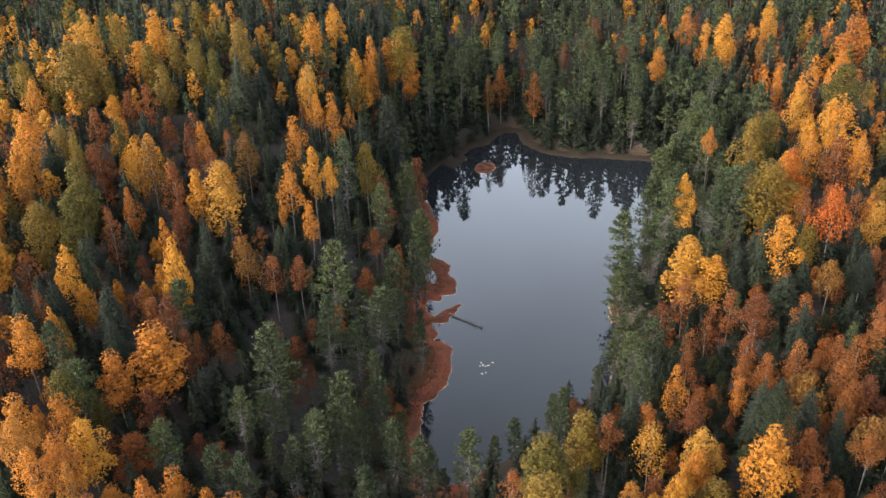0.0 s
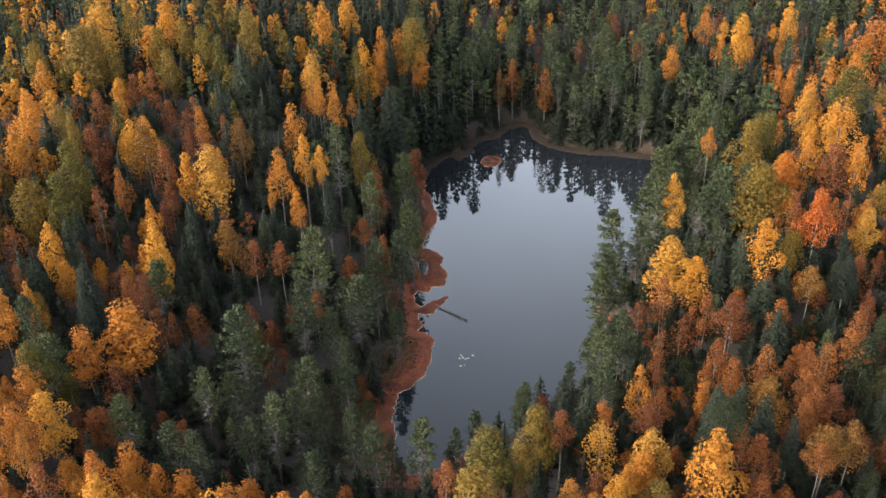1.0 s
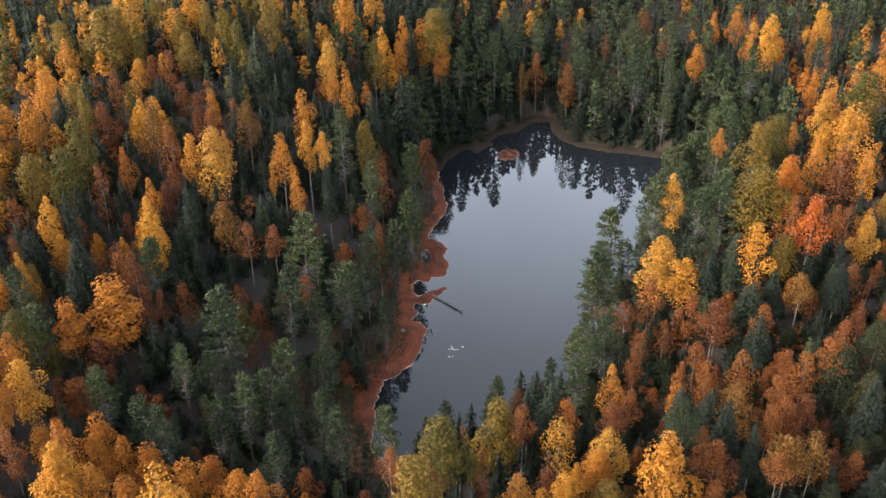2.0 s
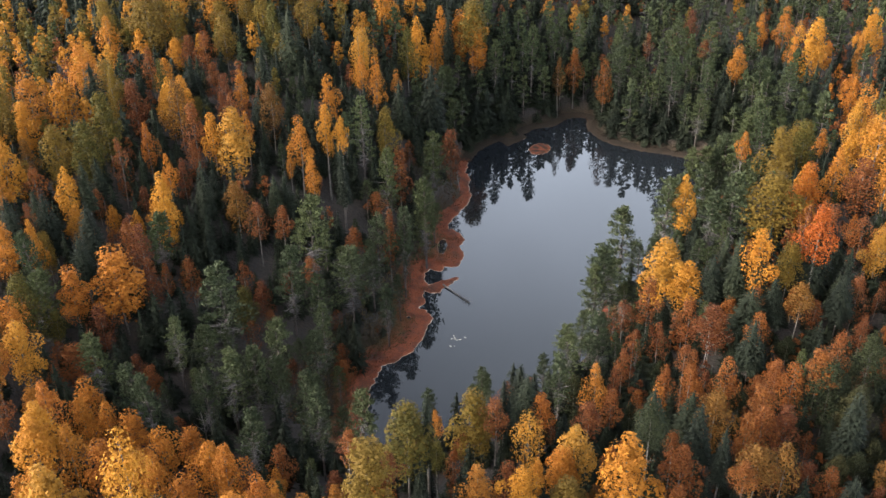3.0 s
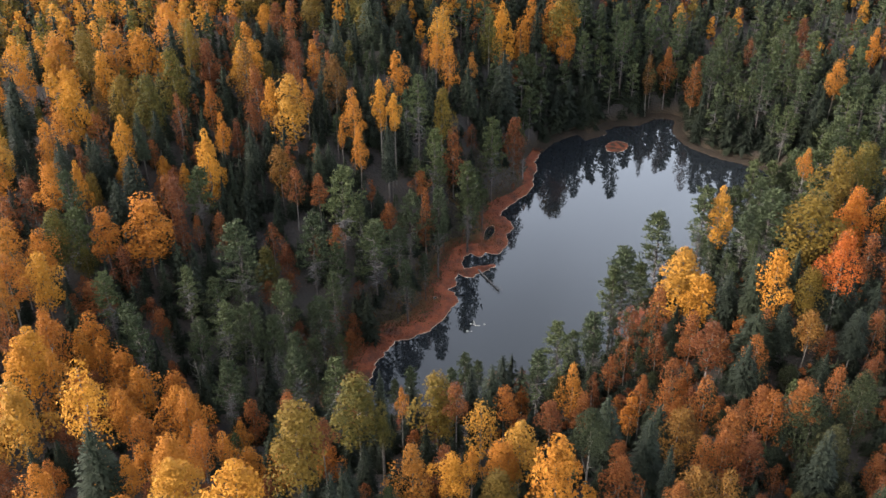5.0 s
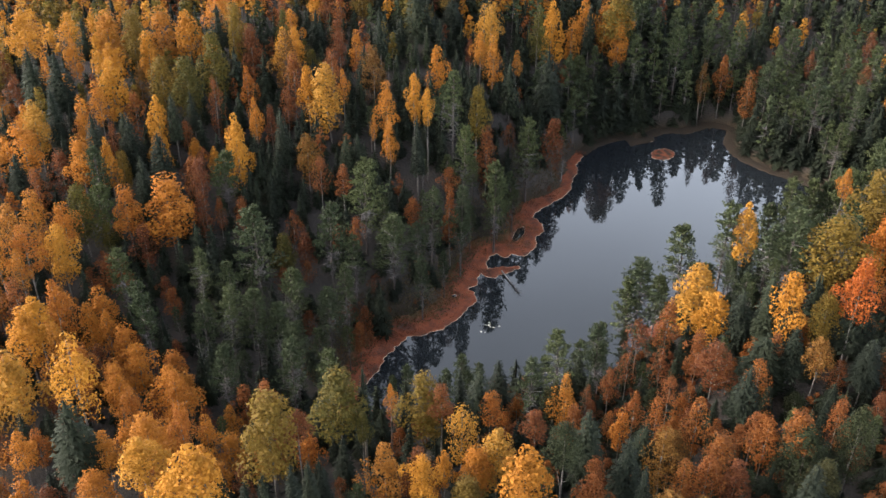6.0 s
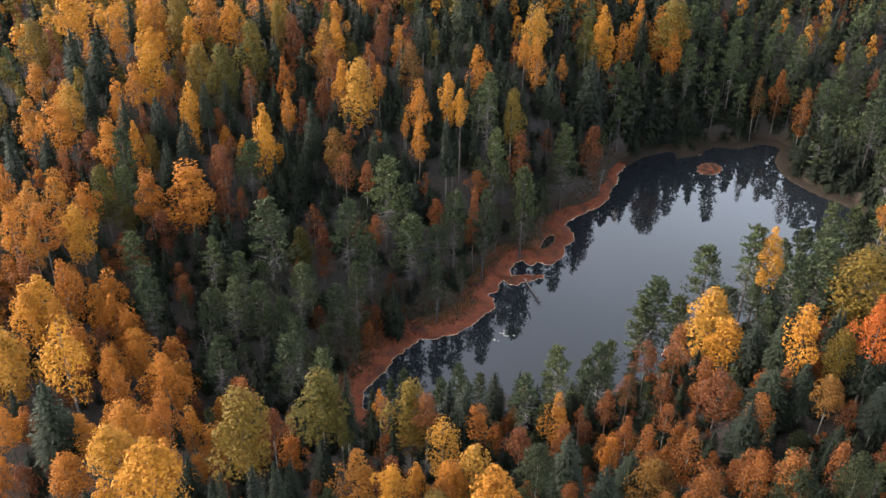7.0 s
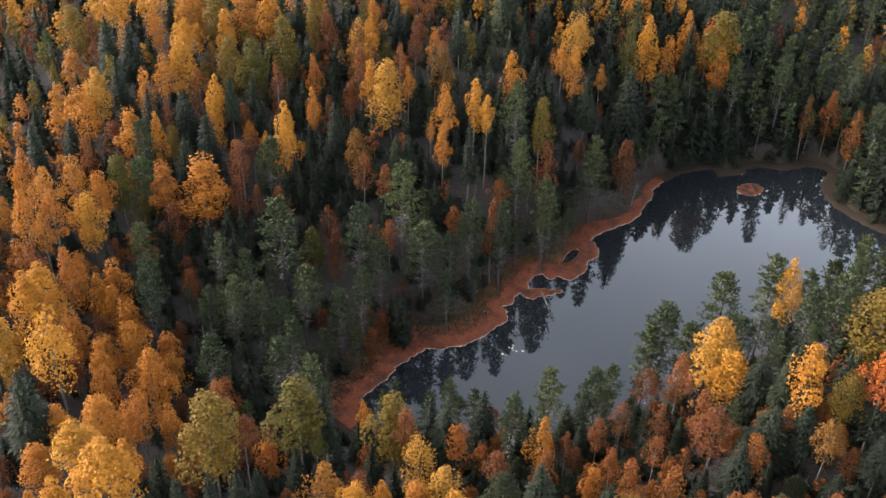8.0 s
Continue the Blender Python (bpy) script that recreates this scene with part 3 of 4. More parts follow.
def plant(kind, x, y, height, turn, which=0, slim=1.0, label="", group="", crown=None):
    """One tree: an empty at its foot, a trunk and a crown (of a given half-width and length, if any)."""
    name, text, category, _ = KIND[kind]
    ob = new(name)
    s = height / BASE[kind]
    z, shore_ = (float(q) for q in land(x, y))
    ob.matrix_basis = Matrix.LocRotScale((x, y, z - 0.1), Euler((0, 0, turn)), (s * slim, s * slim, s))
    which %= len(MESHES[kind])
    for title, data in MESHES[kind][which]:
        p = new(title, data)
        p.parent = ob
        if crown and title != "trunk":
            wide, (low, high) = crown[0] / s / SPAN[kind][which], CLEAR[kind][which]
            up = crown[1] / s / (high - low)
            foot = BASE[kind] - up * (high - low)
            p.scale, p.location = (wide, wide, up), (0, 0, foot - up * low)
            if title == "undercrown":
                p.scale, p.location = (wide, wide, foot / low), (0, 0, 0)
    if not label:
        size = "small " if height < 11 else "tall " if height > 18.5 else ""
        label = size + text + (" beside the lake" if shore_ < 14 else " on the hillside" if shore_ > 45 else " in dense mixed forest")
    return tagged(ob, label, category, group or GROUP[kind])


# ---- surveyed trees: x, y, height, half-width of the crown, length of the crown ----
GOLD_A = [
    (1.2, 82.6, 20.4, 3.1, 5.3), (10.5, 84.7, 21.3, 1.8, 4.7), (13, 80.8, 25, 3.7, 8.2), (13.1, 74.6, 23.5, 2.4, 9.2), (-40.7, 99.8, 19.1, 2.8, 6.8),
    (-39.3, 96.2, 19.3, 3, 8.2), (-32, 87.5, 18.6, 3.7, 9.7), (-21.5, 91.6, 24.8, 3.5, 10.6), (29, 105.1, 15.1, 2.3, 5.6), (30.4, 108.3, 15.1, 1.3, 4.8),
    (42.1, 109.3, 20.7, 3.6, 10.2), (-55.4, 116.8, 17.1, 3, 8.5), (27.6, 117.7, 17.2, 2.5, 7), (34.7, 115.9, 16.1, 2.9, 6.8), (-111.4, 158.8, 21.5, 4.2, 7.8),
    (-85.1, 137.9, 17.7, 3.1, 8.3), (-84.5, 158.3, 17.6, 3.2, 10.1), (-69.6, 156.3, 16.3, 2.2, 8.2), (-66.9, 139.6, 17.4, 1.5, 7.9),
]
GOLD_B = [
    (-51.8, 159.9, 19.8, 2.7, 14.6), (-112.2, 170.9, 16.6, 3.6, 8), (-106.4, 177.5, 16.1, 2.4, 8.6), (-90.8, 164.3, 16.7, 2.3, 5.9), (-90.2, 174.5, 15.6, 2.7, 9.1),
    (-87.4, 184.7, 17.5, 3.5, 10), (-52.9, 185.2, 17.1, 2.2, 8.5), (-47.4, 186, 20.2, 3.8, 12.6), (43.9, 172.2, 20.7, 3.7, 10), (48.6, 168.3, 15.2, 3.1, 7),
    (60.1, 168.1, 20.7, 3, 9), (81.4, 177.6, 13.3, 2.4, 7.2), (-92.7, 200.9, 15.3, 2.4, 8.2), (-73.3, 205.1, 14.5, 2.4, 7.7), (-67.4, 195, 15.7, 2.7, 9),
    (-64.6, 196.1, 16.4, 2, 7.5), (-30.7, 194.6, 23.7, 1.9, 8.3), (-27.2, 194.5, 23.1, 1.5, 6.2), (46.1, 189.4, 23.6, 2.4, 8.8),
]
GOLD_C = [
    (69.3, 198.5, 14.8, 2.4, 7.6), (83.4, 210.1, 20.3, 4.6, 8.8), (83.8, 196.5, 16.3, 2.4, 8.3), (-80.9, 223.6, 10.3, 2.4, 5.7), (-36.8, 235.6, 19, 2.8, 11),
    (78.9, 215.3, 14.9, 2.4, 7.4), (81.7, 231.7, 17.1, 2.4, 8.2), (83.2, 214.4, 17.9, 2.4, 8.8), (-92.5, 248.8, 22.6, 3.9, 10.3), (-79.4, 245.1, 15.5, 3.4, 8.4),
    (-75.9, 251.3, 21.5, 3.8, 8.5), (-38.9, 242.9, 14.9, 2.4, 8.2), (-36.3, 239, 19.4, 2.5, 7.2), (-26.9, 254.4, 21.8, 3, 12.5), (-38.9, 265.3, 20.9, 3.9, 12.1),
    (-34.8, 279.4, 19.3, 2.9, 9.1), (-15.9, 271.8, 22, 3.2, 7), (77, 284.9, 23.5, 3.8, 13.2), (72.2, 291.2, 20.4, 1.7, 4.8),
]
GOLD_D = [
    (91.6, 296, 20.8, 3.1, 8.9),
]
AMBER_A = [
    (-21.6, 80.5, 12.5, 2.3, 5), (-9.3, 85.1, 15.5, 2.1, 4.8), (-5.9, 80.2, 13.3, 2.3, 5.2), (-58.8, 106.9, 19.5, 2.7, 7.2), (-56.9, 111.1, 19.5, 2.7, 7.2),
    (-54.6, 107.8, 17.1, 1.7, 5.9), (-43.7, 105.7, 17.5, 2.7, 9.1), (-40.9, 109.1, 12.8, 2.6, 8), (-36.5, 109.5, 13.8, 2.3, 7.6), (-35.4, 98.5, 16.9, 2.9, 10.3),
    (-35.1, 89.7, 15.4, 2.3, 7.2), (-32.8, 109.4, 13.1, 2.5, 8), (-30.9, 99.1, 15, 2.3, 7.5), (-27.1, 101.3, 12.3, 2.2, 6.4), (-25.4, 105.6, 14.6, 2.4, 6.7),
    (-22.9, 98.8, 15.1, 2.1, 7), (-16.7, 96, 14.4, 2.2, 6.2), (-16.6, 103.9, 15.4, 3.2, 7.7), (-13.2, 91.8, 12.3, 2.3, 5.7),
]
AMBER_B = [
    (-12.7, 101.6, 16.9, 2.7, 8.2), (-9.2, 95, 12.5, 2.3, 5.8), (-5.5, 89.7, 17.7, 2.5, 6.6), (-4.6, 99.1, 13.3, 1.8, 6), (-4.5, 94.6, 17.5, 2.1, 6.3),
    (22.7, 105.2, 15, 3.1, 8), (33.2, 112.2, 14.5, 2, 6), (33.9, 112.5, 14, 1.7, 5.4), (-94.8, 133.9, 12, 2.6, 8.6), (-83.9, 133.6, 15.7, 3.7, 8.2),
    (-73, 114.5, 16.5, 2.3, 8.3), (-70, 135.6, 18.4, 2.4, 7.8), (-66.1, 120.6, 16.5, 3, 7.6), (-63.7, 113.9, 18.2, 2.5, 6.2), (-60.7, 122.5, 15.6, 2.4, 6.9),
    (-55.7, 133.1, 17, 2.5, 7.9), (-42.4, 113, 13.6, 2.9, 7.5), (12.5, 121.5, 15.2, 1, 4.2), (28.4, 125.1, 16, 1.8, 4.3),
]
AMBER_C = [
    (35.2, 136.8, 15, 2.1, 7.7), (45.4, 135.2, 12.3, 1.5, 5.8), (-106.3, 144.1, 11.9, 2.7, 7.5), (-99.7, 153.7, 16.6, 1.7, 7.5), (-83.1, 152.6, 16, 2.5, 7.1),
    (-80.8, 146.4, 16.5, 1.9, 8.3), (-50.3, 138.5, 19.5, 4.3, 10.3), (-103.5, 174.6, 17.7, 3.9, 9.5), (-103.1, 164.3, 14.5, 2.1, 7), (-94.5, 184, 17.2, 3.5, 11),
    (-64.8, 178.9, 14.3, 1.8, 7.8), (-56.6, 171.4, 14.3, 1.6, 6.9), (-36.8, 187.4, 12.8, 0.9, 4.2), (-30.7, 184.7, 17.6, 1.5, 6.8), (-90.1, 197.9, 17.8, 4.2, 8.7),
    (-57, 209.7, 12.8, 1.6, 7.3), (-48, 191.7, 15.6, 1.3, 5.7), (-35.2, 189.8, 21.1, 2.4, 8.3), (75.4, 202.5, 15.6, 2.9, 10),
]
AMBER_D = [
    (-97.9, 222.8, 15.6, 2.9, 11.2), (-37.4, 214.7, 16.1, 2.4, 10.5), (-34, 229.3, 15.2, 2.1, 6.1), (-30.7, 229.6, 17.1, 2.5, 10.9), (-27.2, 236.3, 14.5, 1.4, 4.7),
    (57.8, 217.7, 20.5, 1.6, 4.9), (74.6, 224.6, 12.5, 1.7, 4.7), (83.7, 236.7, 19.2, 3.3, 11.4), (-23.2, 259.1, 18.3, 2.3, 8.5), (83.8, 256.3, 16.9, 1.6, 8.7),
    (97.4, 250.4, 18.2, 3.9, 8.6), (-23.9, 268.1, 19.3, 2.8, 10.5), (-19.2, 272.2, 19.2, 2.8, 10.6), (-13.1, 267.9, 20, 2.4, 8.8), (56.4, 279, 18.7, 2.5, 7.4),
    (71.4, 286.8, 17.3, 2.1, 7.6), (108.1, 272.5, 21.3, 5, 11.2), (62.9, 305.6, 17, 2.3, 8), (69.3, 302.7, 20.6, 2.7, 8.9),
]
AMBER_E = [
    (88.4, 289.5, 17.3, 1.3, 11.7),
]
COPPER_A = [
    (48.1, 118.9, 15.1, 1.1, 3.2), (49.7, 114.9, 15.7, 2.5, 7.6), (50.1, 137.3, 15, 1.7, 6.5), (57.8, 113.7, 15.2, 1.7, 3.9), (58.6, 125.4, 15, 1.6, 6.1),
    (61, 128.2, 14.5, 2.1, 6.2), (61, 133.3, 15.1, 2.3, 6.3), (46.3, 138, 14.3, 1.3, 5.6), (55.7, 139, 15.5, 1.9, 7.6), (60.3, 152.6, 15, 1.8, 5.8),
    (65.5, 140.1, 14.8, 2, 6.6), (69.5, 141.3, 16.7, 2.3, 5.5), (12.2, 281.6, 19, 2.3, 9), (21.4, 274.6, 19.5, 2.2, 9.5),
]
OCHRE_A = [
    (54, 133, 13.2, 2.2, 6.5), (54.3, 129.2, 16.1, 2.8, 8.1), (59.5, 116.9, 16.1, 2.5, 6.2), (63.1, 118.1, 16.3, 2.3, 6.7), (67.3, 160.9, 14.6, 1.9, 5.5),
    (-85.8, 167.3, 12.2, 2, 6.7), (-41.5, 170, 15.5, 2.4, 8), (-63.1, 190.8, 18.9, 3, 10.8), (-45.5, 199.9, 18, 2.3, 9.4), (8.6, 276.4, 19.5, 1.7, 8.5),
]
LIME_A = [
    (10.2, 96.8, 23.5, 3.5, 10.7), (11.4, 110.1, 22.1, 3.4, 8.7), (16, 109.7, 15.5, 1, 4.1), (34.9, 107, 12.7, 2.4, 5.2), (-61.7, 127.3, 16.6, 2.4, 8.8),
    (18.4, 122, 18.1, 2.9, 9.5), (-115.1, 150.2, 17.7, 2.8, 9.3), (-31.7, 149.1, 12, 2.1, 7.4), (-95.9, 176, 18.4, 3.1, 9.3), (-77.5, 166.2, 16.9, 2.8, 10.1),
    (-73.8, 178.3, 19.3, 3, 11.7), (-72.2, 168.2, 18.2, 2.9, 9.9), (65.7, 170.2, 15.6, 2.3, 6.3), (-82.7, 195.6, 16.5, 2.7, 8.7), (-77.6, 190.5, 19.5, 1.7, 13.7),
    (-72.2, 201.3, 15.8, 1.6, 8.6), (-20.4, 205, 25, 2.2, 9.2), (62.9, 187.8, 19, 4.7, 11.1), (64.5, 209.2, 20.3, 3.3, 10.8),
]
LIME_B = [
    (-102, 229, 18.3, 2.7, 8.8), (-89.8, 228.7, 21.4, 5, 14.4), (-88.9, 233.9, 20.4, 2.7, 10), (-69.6, 229.4, 15.3, 2.8, 11), (-58.3, 234.1, 18.8, 2.1, 12.6),
    (68.3, 217.7, 18.1, 2.7, 8.8), (69.3, 213.1, 19, 2.8, 8.9), (87.8, 222, 22.8, 4.5, 9.2), (-86, 250.3, 21.7, 2.7, 10.2), (-75.8, 241.3, 16.1, 2.7, 8.1),
    (-70.2, 244.7, 17.9, 2.2, 8.3), (-64.6, 241.8, 17.8, 2.9, 9.8), (-54, 246.3, 22.2, 2.9, 11.4), (-27.4, 247.9, 22.6, 2.6, 10.6), (-15.1, 270.3, 25, 4.6, 10),
]
GREEN_A = [
    (44.6, 115.2, 22.3, 2.1, 5.5), (74.6, 136.4, 14.5, 2.6, 9), (71.2, 139.6, 16, 3.2, 10.5), (76.9, 144.6, 18.8, 2.3, 9.4),
]
RUST_A = [
    (-50.5, 103, 15.8, 1.9, 7), (-9.8, 112.2, 11.3, 1.9, 8.2), (4.8, 109.8, 12.5, 1.1, 5.3), (6.6, 100.8, 22.8, 1.4, 4.5), (11.6, 101.1, 18.7, 1.6, 3.9),
    (26.5, 107.9, 14.4, 1.9, 6.9), (49.5, 110.1, 12, 1.9, 5.5), (-75.4, 134.6, 13, 2.8, 8.4), (-74.3, 127.9, 12.7, 1.9, 6.8), (-51.5, 123.6, 9.1, 3.3, 6.4),
    (-50.5, 131.4, 12.3, 2.3, 10.9), (-38.7, 125.7, 8.5, 1.5, 8.8), (21.9, 121.2, 17.1, 1.8, 5), (35.5, 125.7, 14.3, 1.7, 4.3), (38.5, 133.4, 11.5, 1.7, 5.6),
    (64.3, 130.6, 13.5, 2.1, 6.3), (-117.4, 155.2, 13, 1.9, 6.5), (-106, 149.9, 11.8, 2.4, 8.4), (-77.8, 157.2, 13.7, 2.6, 9.9),
]
RUST_B = [
    (-70.8, 145, 15.5, 1.1, 5), (-57.1, 155.3, 11.9, 1.9, 6), (-53.6, 148.9, 15.4, 1.9, 7.8), (-50.1, 147.3, 18.3, 1.7, 6.3), (-47.1, 143.8, 14.9, 1.8, 8),
    (-46.1, 147.6, 12, 1.1, 5.3), (-43, 150.8, 12.1, 2, 7.6), (-34.9, 156.1, 10.8, 1.7, 6.1), (-30.2, 153.9, 10, 1.7, 6.3), (-23.4, 161.9, 13.6, 1.6, 4.5),
    (37.6, 161.8, 14.8, 2.2, 5.2), (38.5, 138.3, 12.5, 1, 3.3), (39.2, 145.5, 12.4, 1.3, 4.8), (40.4, 149.5, 14.2, 1.4, 4.9), (44.6, 154.7, 12.3, 1.9, 6.1),
    (49.1, 158.3, 14, 1.9, 7), (49.2, 145.2, 13, 1.5, 3.7), (53.2, 154.7, 14.1, 2.7, 6.5), (63.2, 142.2, 13.3, 1.3, 5.6),
]
RUST_C = [
    (73.6, 150.6, 13.3, 1.9, 6.8), (-65.9, 169.2, 16.6, 1.9, 9.8), (-58, 186.5, 17.6, 2.4, 10.6), (-56.1, 181.7, 11.5, 1.6, 8.6), (-55.1, 174.8, 11.8, 1.4, 7),
    (-35.6, 166.5, 15.4, 2, 5.8), (-30.7, 168, 15.7, 1.7, 5.2), (-19, 176, 13.1, 1.7, 4.8), (-12.6, 180.5, 21.6, 1.5, 9.9), (42.1, 163.5, 17.2, 2, 7.4),
    (60.3, 162.7, 12.1, 1.3, 3.9), (69.1, 182.5, 14.7, 1.9, 7.8), (73.7, 184.3, 13.5, 1.9, 7.2), (77, 165.9, 12.8, 1.9, 6.8), (78.5, 181.8, 12.7, 1.9, 6.7),
    (-80.5, 210.9, 13.5, 1.9, 7.3), (-76, 193.8, 13.8, 2.1, 9.2), (-74.1, 191.1, 15.9, 2.5, 11.1), (-65.1, 212.5, 11, 2, 8.9),
]
RUST_D = [
    (-58.5, 204.7, 14, 1.7, 6.8), (-56, 197.3, 13.9, 1.2, 5.5), (-51.4, 192.9, 18.1, 1.9, 8.8), (-50.4, 205.4, 14.7, 1.4, 6), (-18.2, 188.9, 16.2, 1.9, 4.4),
    (-16.9, 203.2, 19.2, 2.6, 10.6), (79.7, 197.4, 15.5, 3.2, 9.9), (-76.8, 223.9, 11.6, 2.1, 7), (-72.4, 224.1, 12.9, 2.4, 9.3), (-37.8, 230.8, 10.4, 1.1, 4.8),
    (-19.3, 218.2, 9.1, 1.4, 4.5), (-10.6, 224.9, 16.2, 2.7, 13.7), (47.6, 284.8, 17, 1.7, 4.1), (31.7, 294.3, 15.2, 1.3, 5.8), (43.1, 311.8, 15, 2.3, 8.1),
]
ORANGE_A = [
    (69.8, 170.8, 23.1, 2.8, 9), (69.3, 194.8, 17.4, 3.1, 9.5),
]
PINE_A = [
    (-64.9, 135.1, 18.2, 1.7, 7.7), (-61.8, 131.7, 14.5, 2.7, 12.4), (-45.6, 121.2, 15.7, 2, 8.3), (-36.4, 117.1, 16, 2, 8.4), (-35.9, 130.7, 16.8, 1.6, 6.3),
    (-31.9, 134.1, 14.6, 2, 7.4), (-31.5, 113.3, 18.6, 1.5, 8), (-26, 120.8, 16.2, 1.7, 8.7), (-23, 124.3, 19.6, 2.1, 9.3), (-20.6, 137.5, 19.1, 2.2, 8),
    (-19.9, 127, 19.6, 1.9, 8.8), (-16.9, 128.9, 18.1, 1.9, 8.8), (-14.6, 113.1, 16.9, 2, 7.1), (-11, 126.7, 19.2, 2, 8.7), (-6.3, 120.4, 20.2, 1.9, 8.8),
    (0.8, 121, 20.3, 1.9, 7.6), (29.6, 136.3, 17.3, 1.7, 6.6), (-50.9, 154.7, 15.2, 2.4, 7.8), (-32.4, 142.4, 21.6, 3.3, 16.7),
]
PINE_B = [
    (-24.4, 154.6, 21.2, 2.5, 11), (-19.3, 155.5, 17.8, 1.9, 8.6), (-15.4, 147, 19.5, 1.7, 10.1), (-14.8, 141.2, 17.8, 2, 7.8), (29.7, 145.8, 19, 2, 8.6),
    (34.4, 151.2, 18.5, 2, 9.3), (-24.4, 166.4, 23.4, 2.9, 12), (-15.5, 163.3, 20.1, 3.1, 9.4), (-13.4, 174.5, 22.1, 2.2, 10.4), (-9.5, 179.6, 23, 1.8, 11.2),
    (31.6, 171.4, 20.5, 2, 10), (32.8, 173.8, 23.2, 3.3, 10.9), (33.9, 181.3, 16.3, 2, 8.2), (51.7, 186.6, 18.7, 2, 9.4), (55.3, 187.2, 21.4, 2.8, 12.4),
    (-24.9, 201.6, 24.3, 2.2, 9.8), (-17.3, 193.7, 25, 2.1, 10.9), (-9.8, 196.4, 18.1, 2, 9.7), (-8.1, 191.8, 23.5, 2.2, 12.3),
]
PINE_C = [
    (35, 190.5, 23, 2.9, 10.4), (43, 208.5, 18, 2.3, 10), (43, 189, 25, 2.5, 10), (-13.6, 218.2, 14.4, 2, 10), (-12.2, 214.5, 23.2, 2.3, 11.7),
    (45.4, 213.6, 19, 2.3, 10.5), (47.4, 220.9, 22.4, 2.2, 12), (50.5, 213.2, 18.5, 2.2, 9.5), (50.6, 227.6, 20, 2.4, 10.5), (53, 234, 19.5, 2.3, 10),
    (53.3, 229.1, 18.7, 2, 10), (54.8, 231.5, 20.5, 2.5, 10.5), (57.2, 224.4, 20, 2.4, 10), (62.4, 234.6, 20.5, 2.4, 10.5), (-19.3, 257.1, 12.9, 2.1, 10.8),
    (55.9, 237.8, 19, 2.3, 9), (59.5, 241, 21, 2.4, 11), (59.6, 248.6, 19.5, 2.4, 10), (61.7, 240.8, 23.8, 2.2, 8.6),
]
PINE_D = [
    (63.4, 252, 20.5, 2.5, 10.5), (-8.3, 268.3, 19.4, 2, 8.4), (0.7, 275.8, 23.6, 2, 8.1), (25.3, 278.6, 18.9, 2.3, 9), (40, 269.2, 20.9, 2.2, 8.6),
    (47.9, 262.8, 16.2, 2.3, 8.5), (48.7, 284.7, 22.2, 2.3, 8.1), (49, 270.2, 19.4, 2.2, 8.7), (62.9, 278, 16, 2.4, 8.9), (69.4, 265.2, 20.4, 2.4, 8.5),
    (11.4, 293.7, 19, 2.1, 8.5), (23.6, 305, 14.7, 2.3, 8.8), (39.5, 299.3, 17.7, 2.4, 8.6),
]
SPRUCE_A = [
    (-11.1, 82.2, 22.4, 2.5, 9.6), (18.7, 86, 20, 1.1, 4.7), (-4.6, 96.4, 16.1, 0.8, 4.9), (16.6, 98.8, 13.5, 1.2, 5.4), (18.3, 94.7, 16.7, 1.1, 5),
    (19.7, 90, 19.4, 1.1, 4.8), (-79.9, 128.3, 13.3, 1.8, 8), (-77, 119.1, 17, 1.9, 8.7), (13.6, 113.3, 22.4, 1.2, 6), (22.4, 126.2, 18.1, 1.2, 8),
    (23, 137.4, 15.2, 1.9, 7.6), (26.1, 125.6, 19.2, 2.2, 7.2), (44.9, 123, 19.4, 2.1, 9), (50.6, 131.2, 14.1, 1.9, 7.2), (51.5, 121.6, 18.9, 1.8, 8.7),
    (55.1, 118.7, 17.3, 1.2, 5.4), (74, 132.2, 16.5, 2.2, 12), (-98.8, 149.5, 19.8, 2.7, 13.3), (-96.5, 152.9, 13.4, 1.9, 7.1),
]
SPRUCE_B = [
    (-91.8, 150.7, 19.7, 2.6, 10.1), (-84.3, 142.5, 18.9, 1.6, 8.3), (-72.7, 142.2, 18.2, 1.8, 8), (-72.3, 149.5, 14.8, 1.9, 7.7), (-69.6, 148.4, 15.9, 2.3, 11.2),
    (-66.9, 158, 17.5, 1.5, 8.2), (-59.7, 146.6, 18.9, 2.2, 8.3), (-57.5, 139.7, 18.2, 1.7, 7.6), (59.3, 159.8, 13.8, 3.2, 14), (59.7, 150, 15.1, 1.9, 7.8),
    (-106.3, 170.5, 17, 1.8, 7.1), (-68.4, 164.9, 13.8, 1.3, 7), (-48.4, 170.4, 16.8, 1.8, 10.8), (-35.5, 175.7, 15.5, 1.5, 6.7), (-34.1, 177.8, 15.7, 1.5, 6.7),
    (-24.5, 186.2, 23.6, 1.5, 9.4), (52.6, 168.6, 15.8, 2.6, 10.4), (56.9, 169, 19.1, 2.1, 10.3), (60.7, 167.6, 16.6, 1.5, 6.8),
]
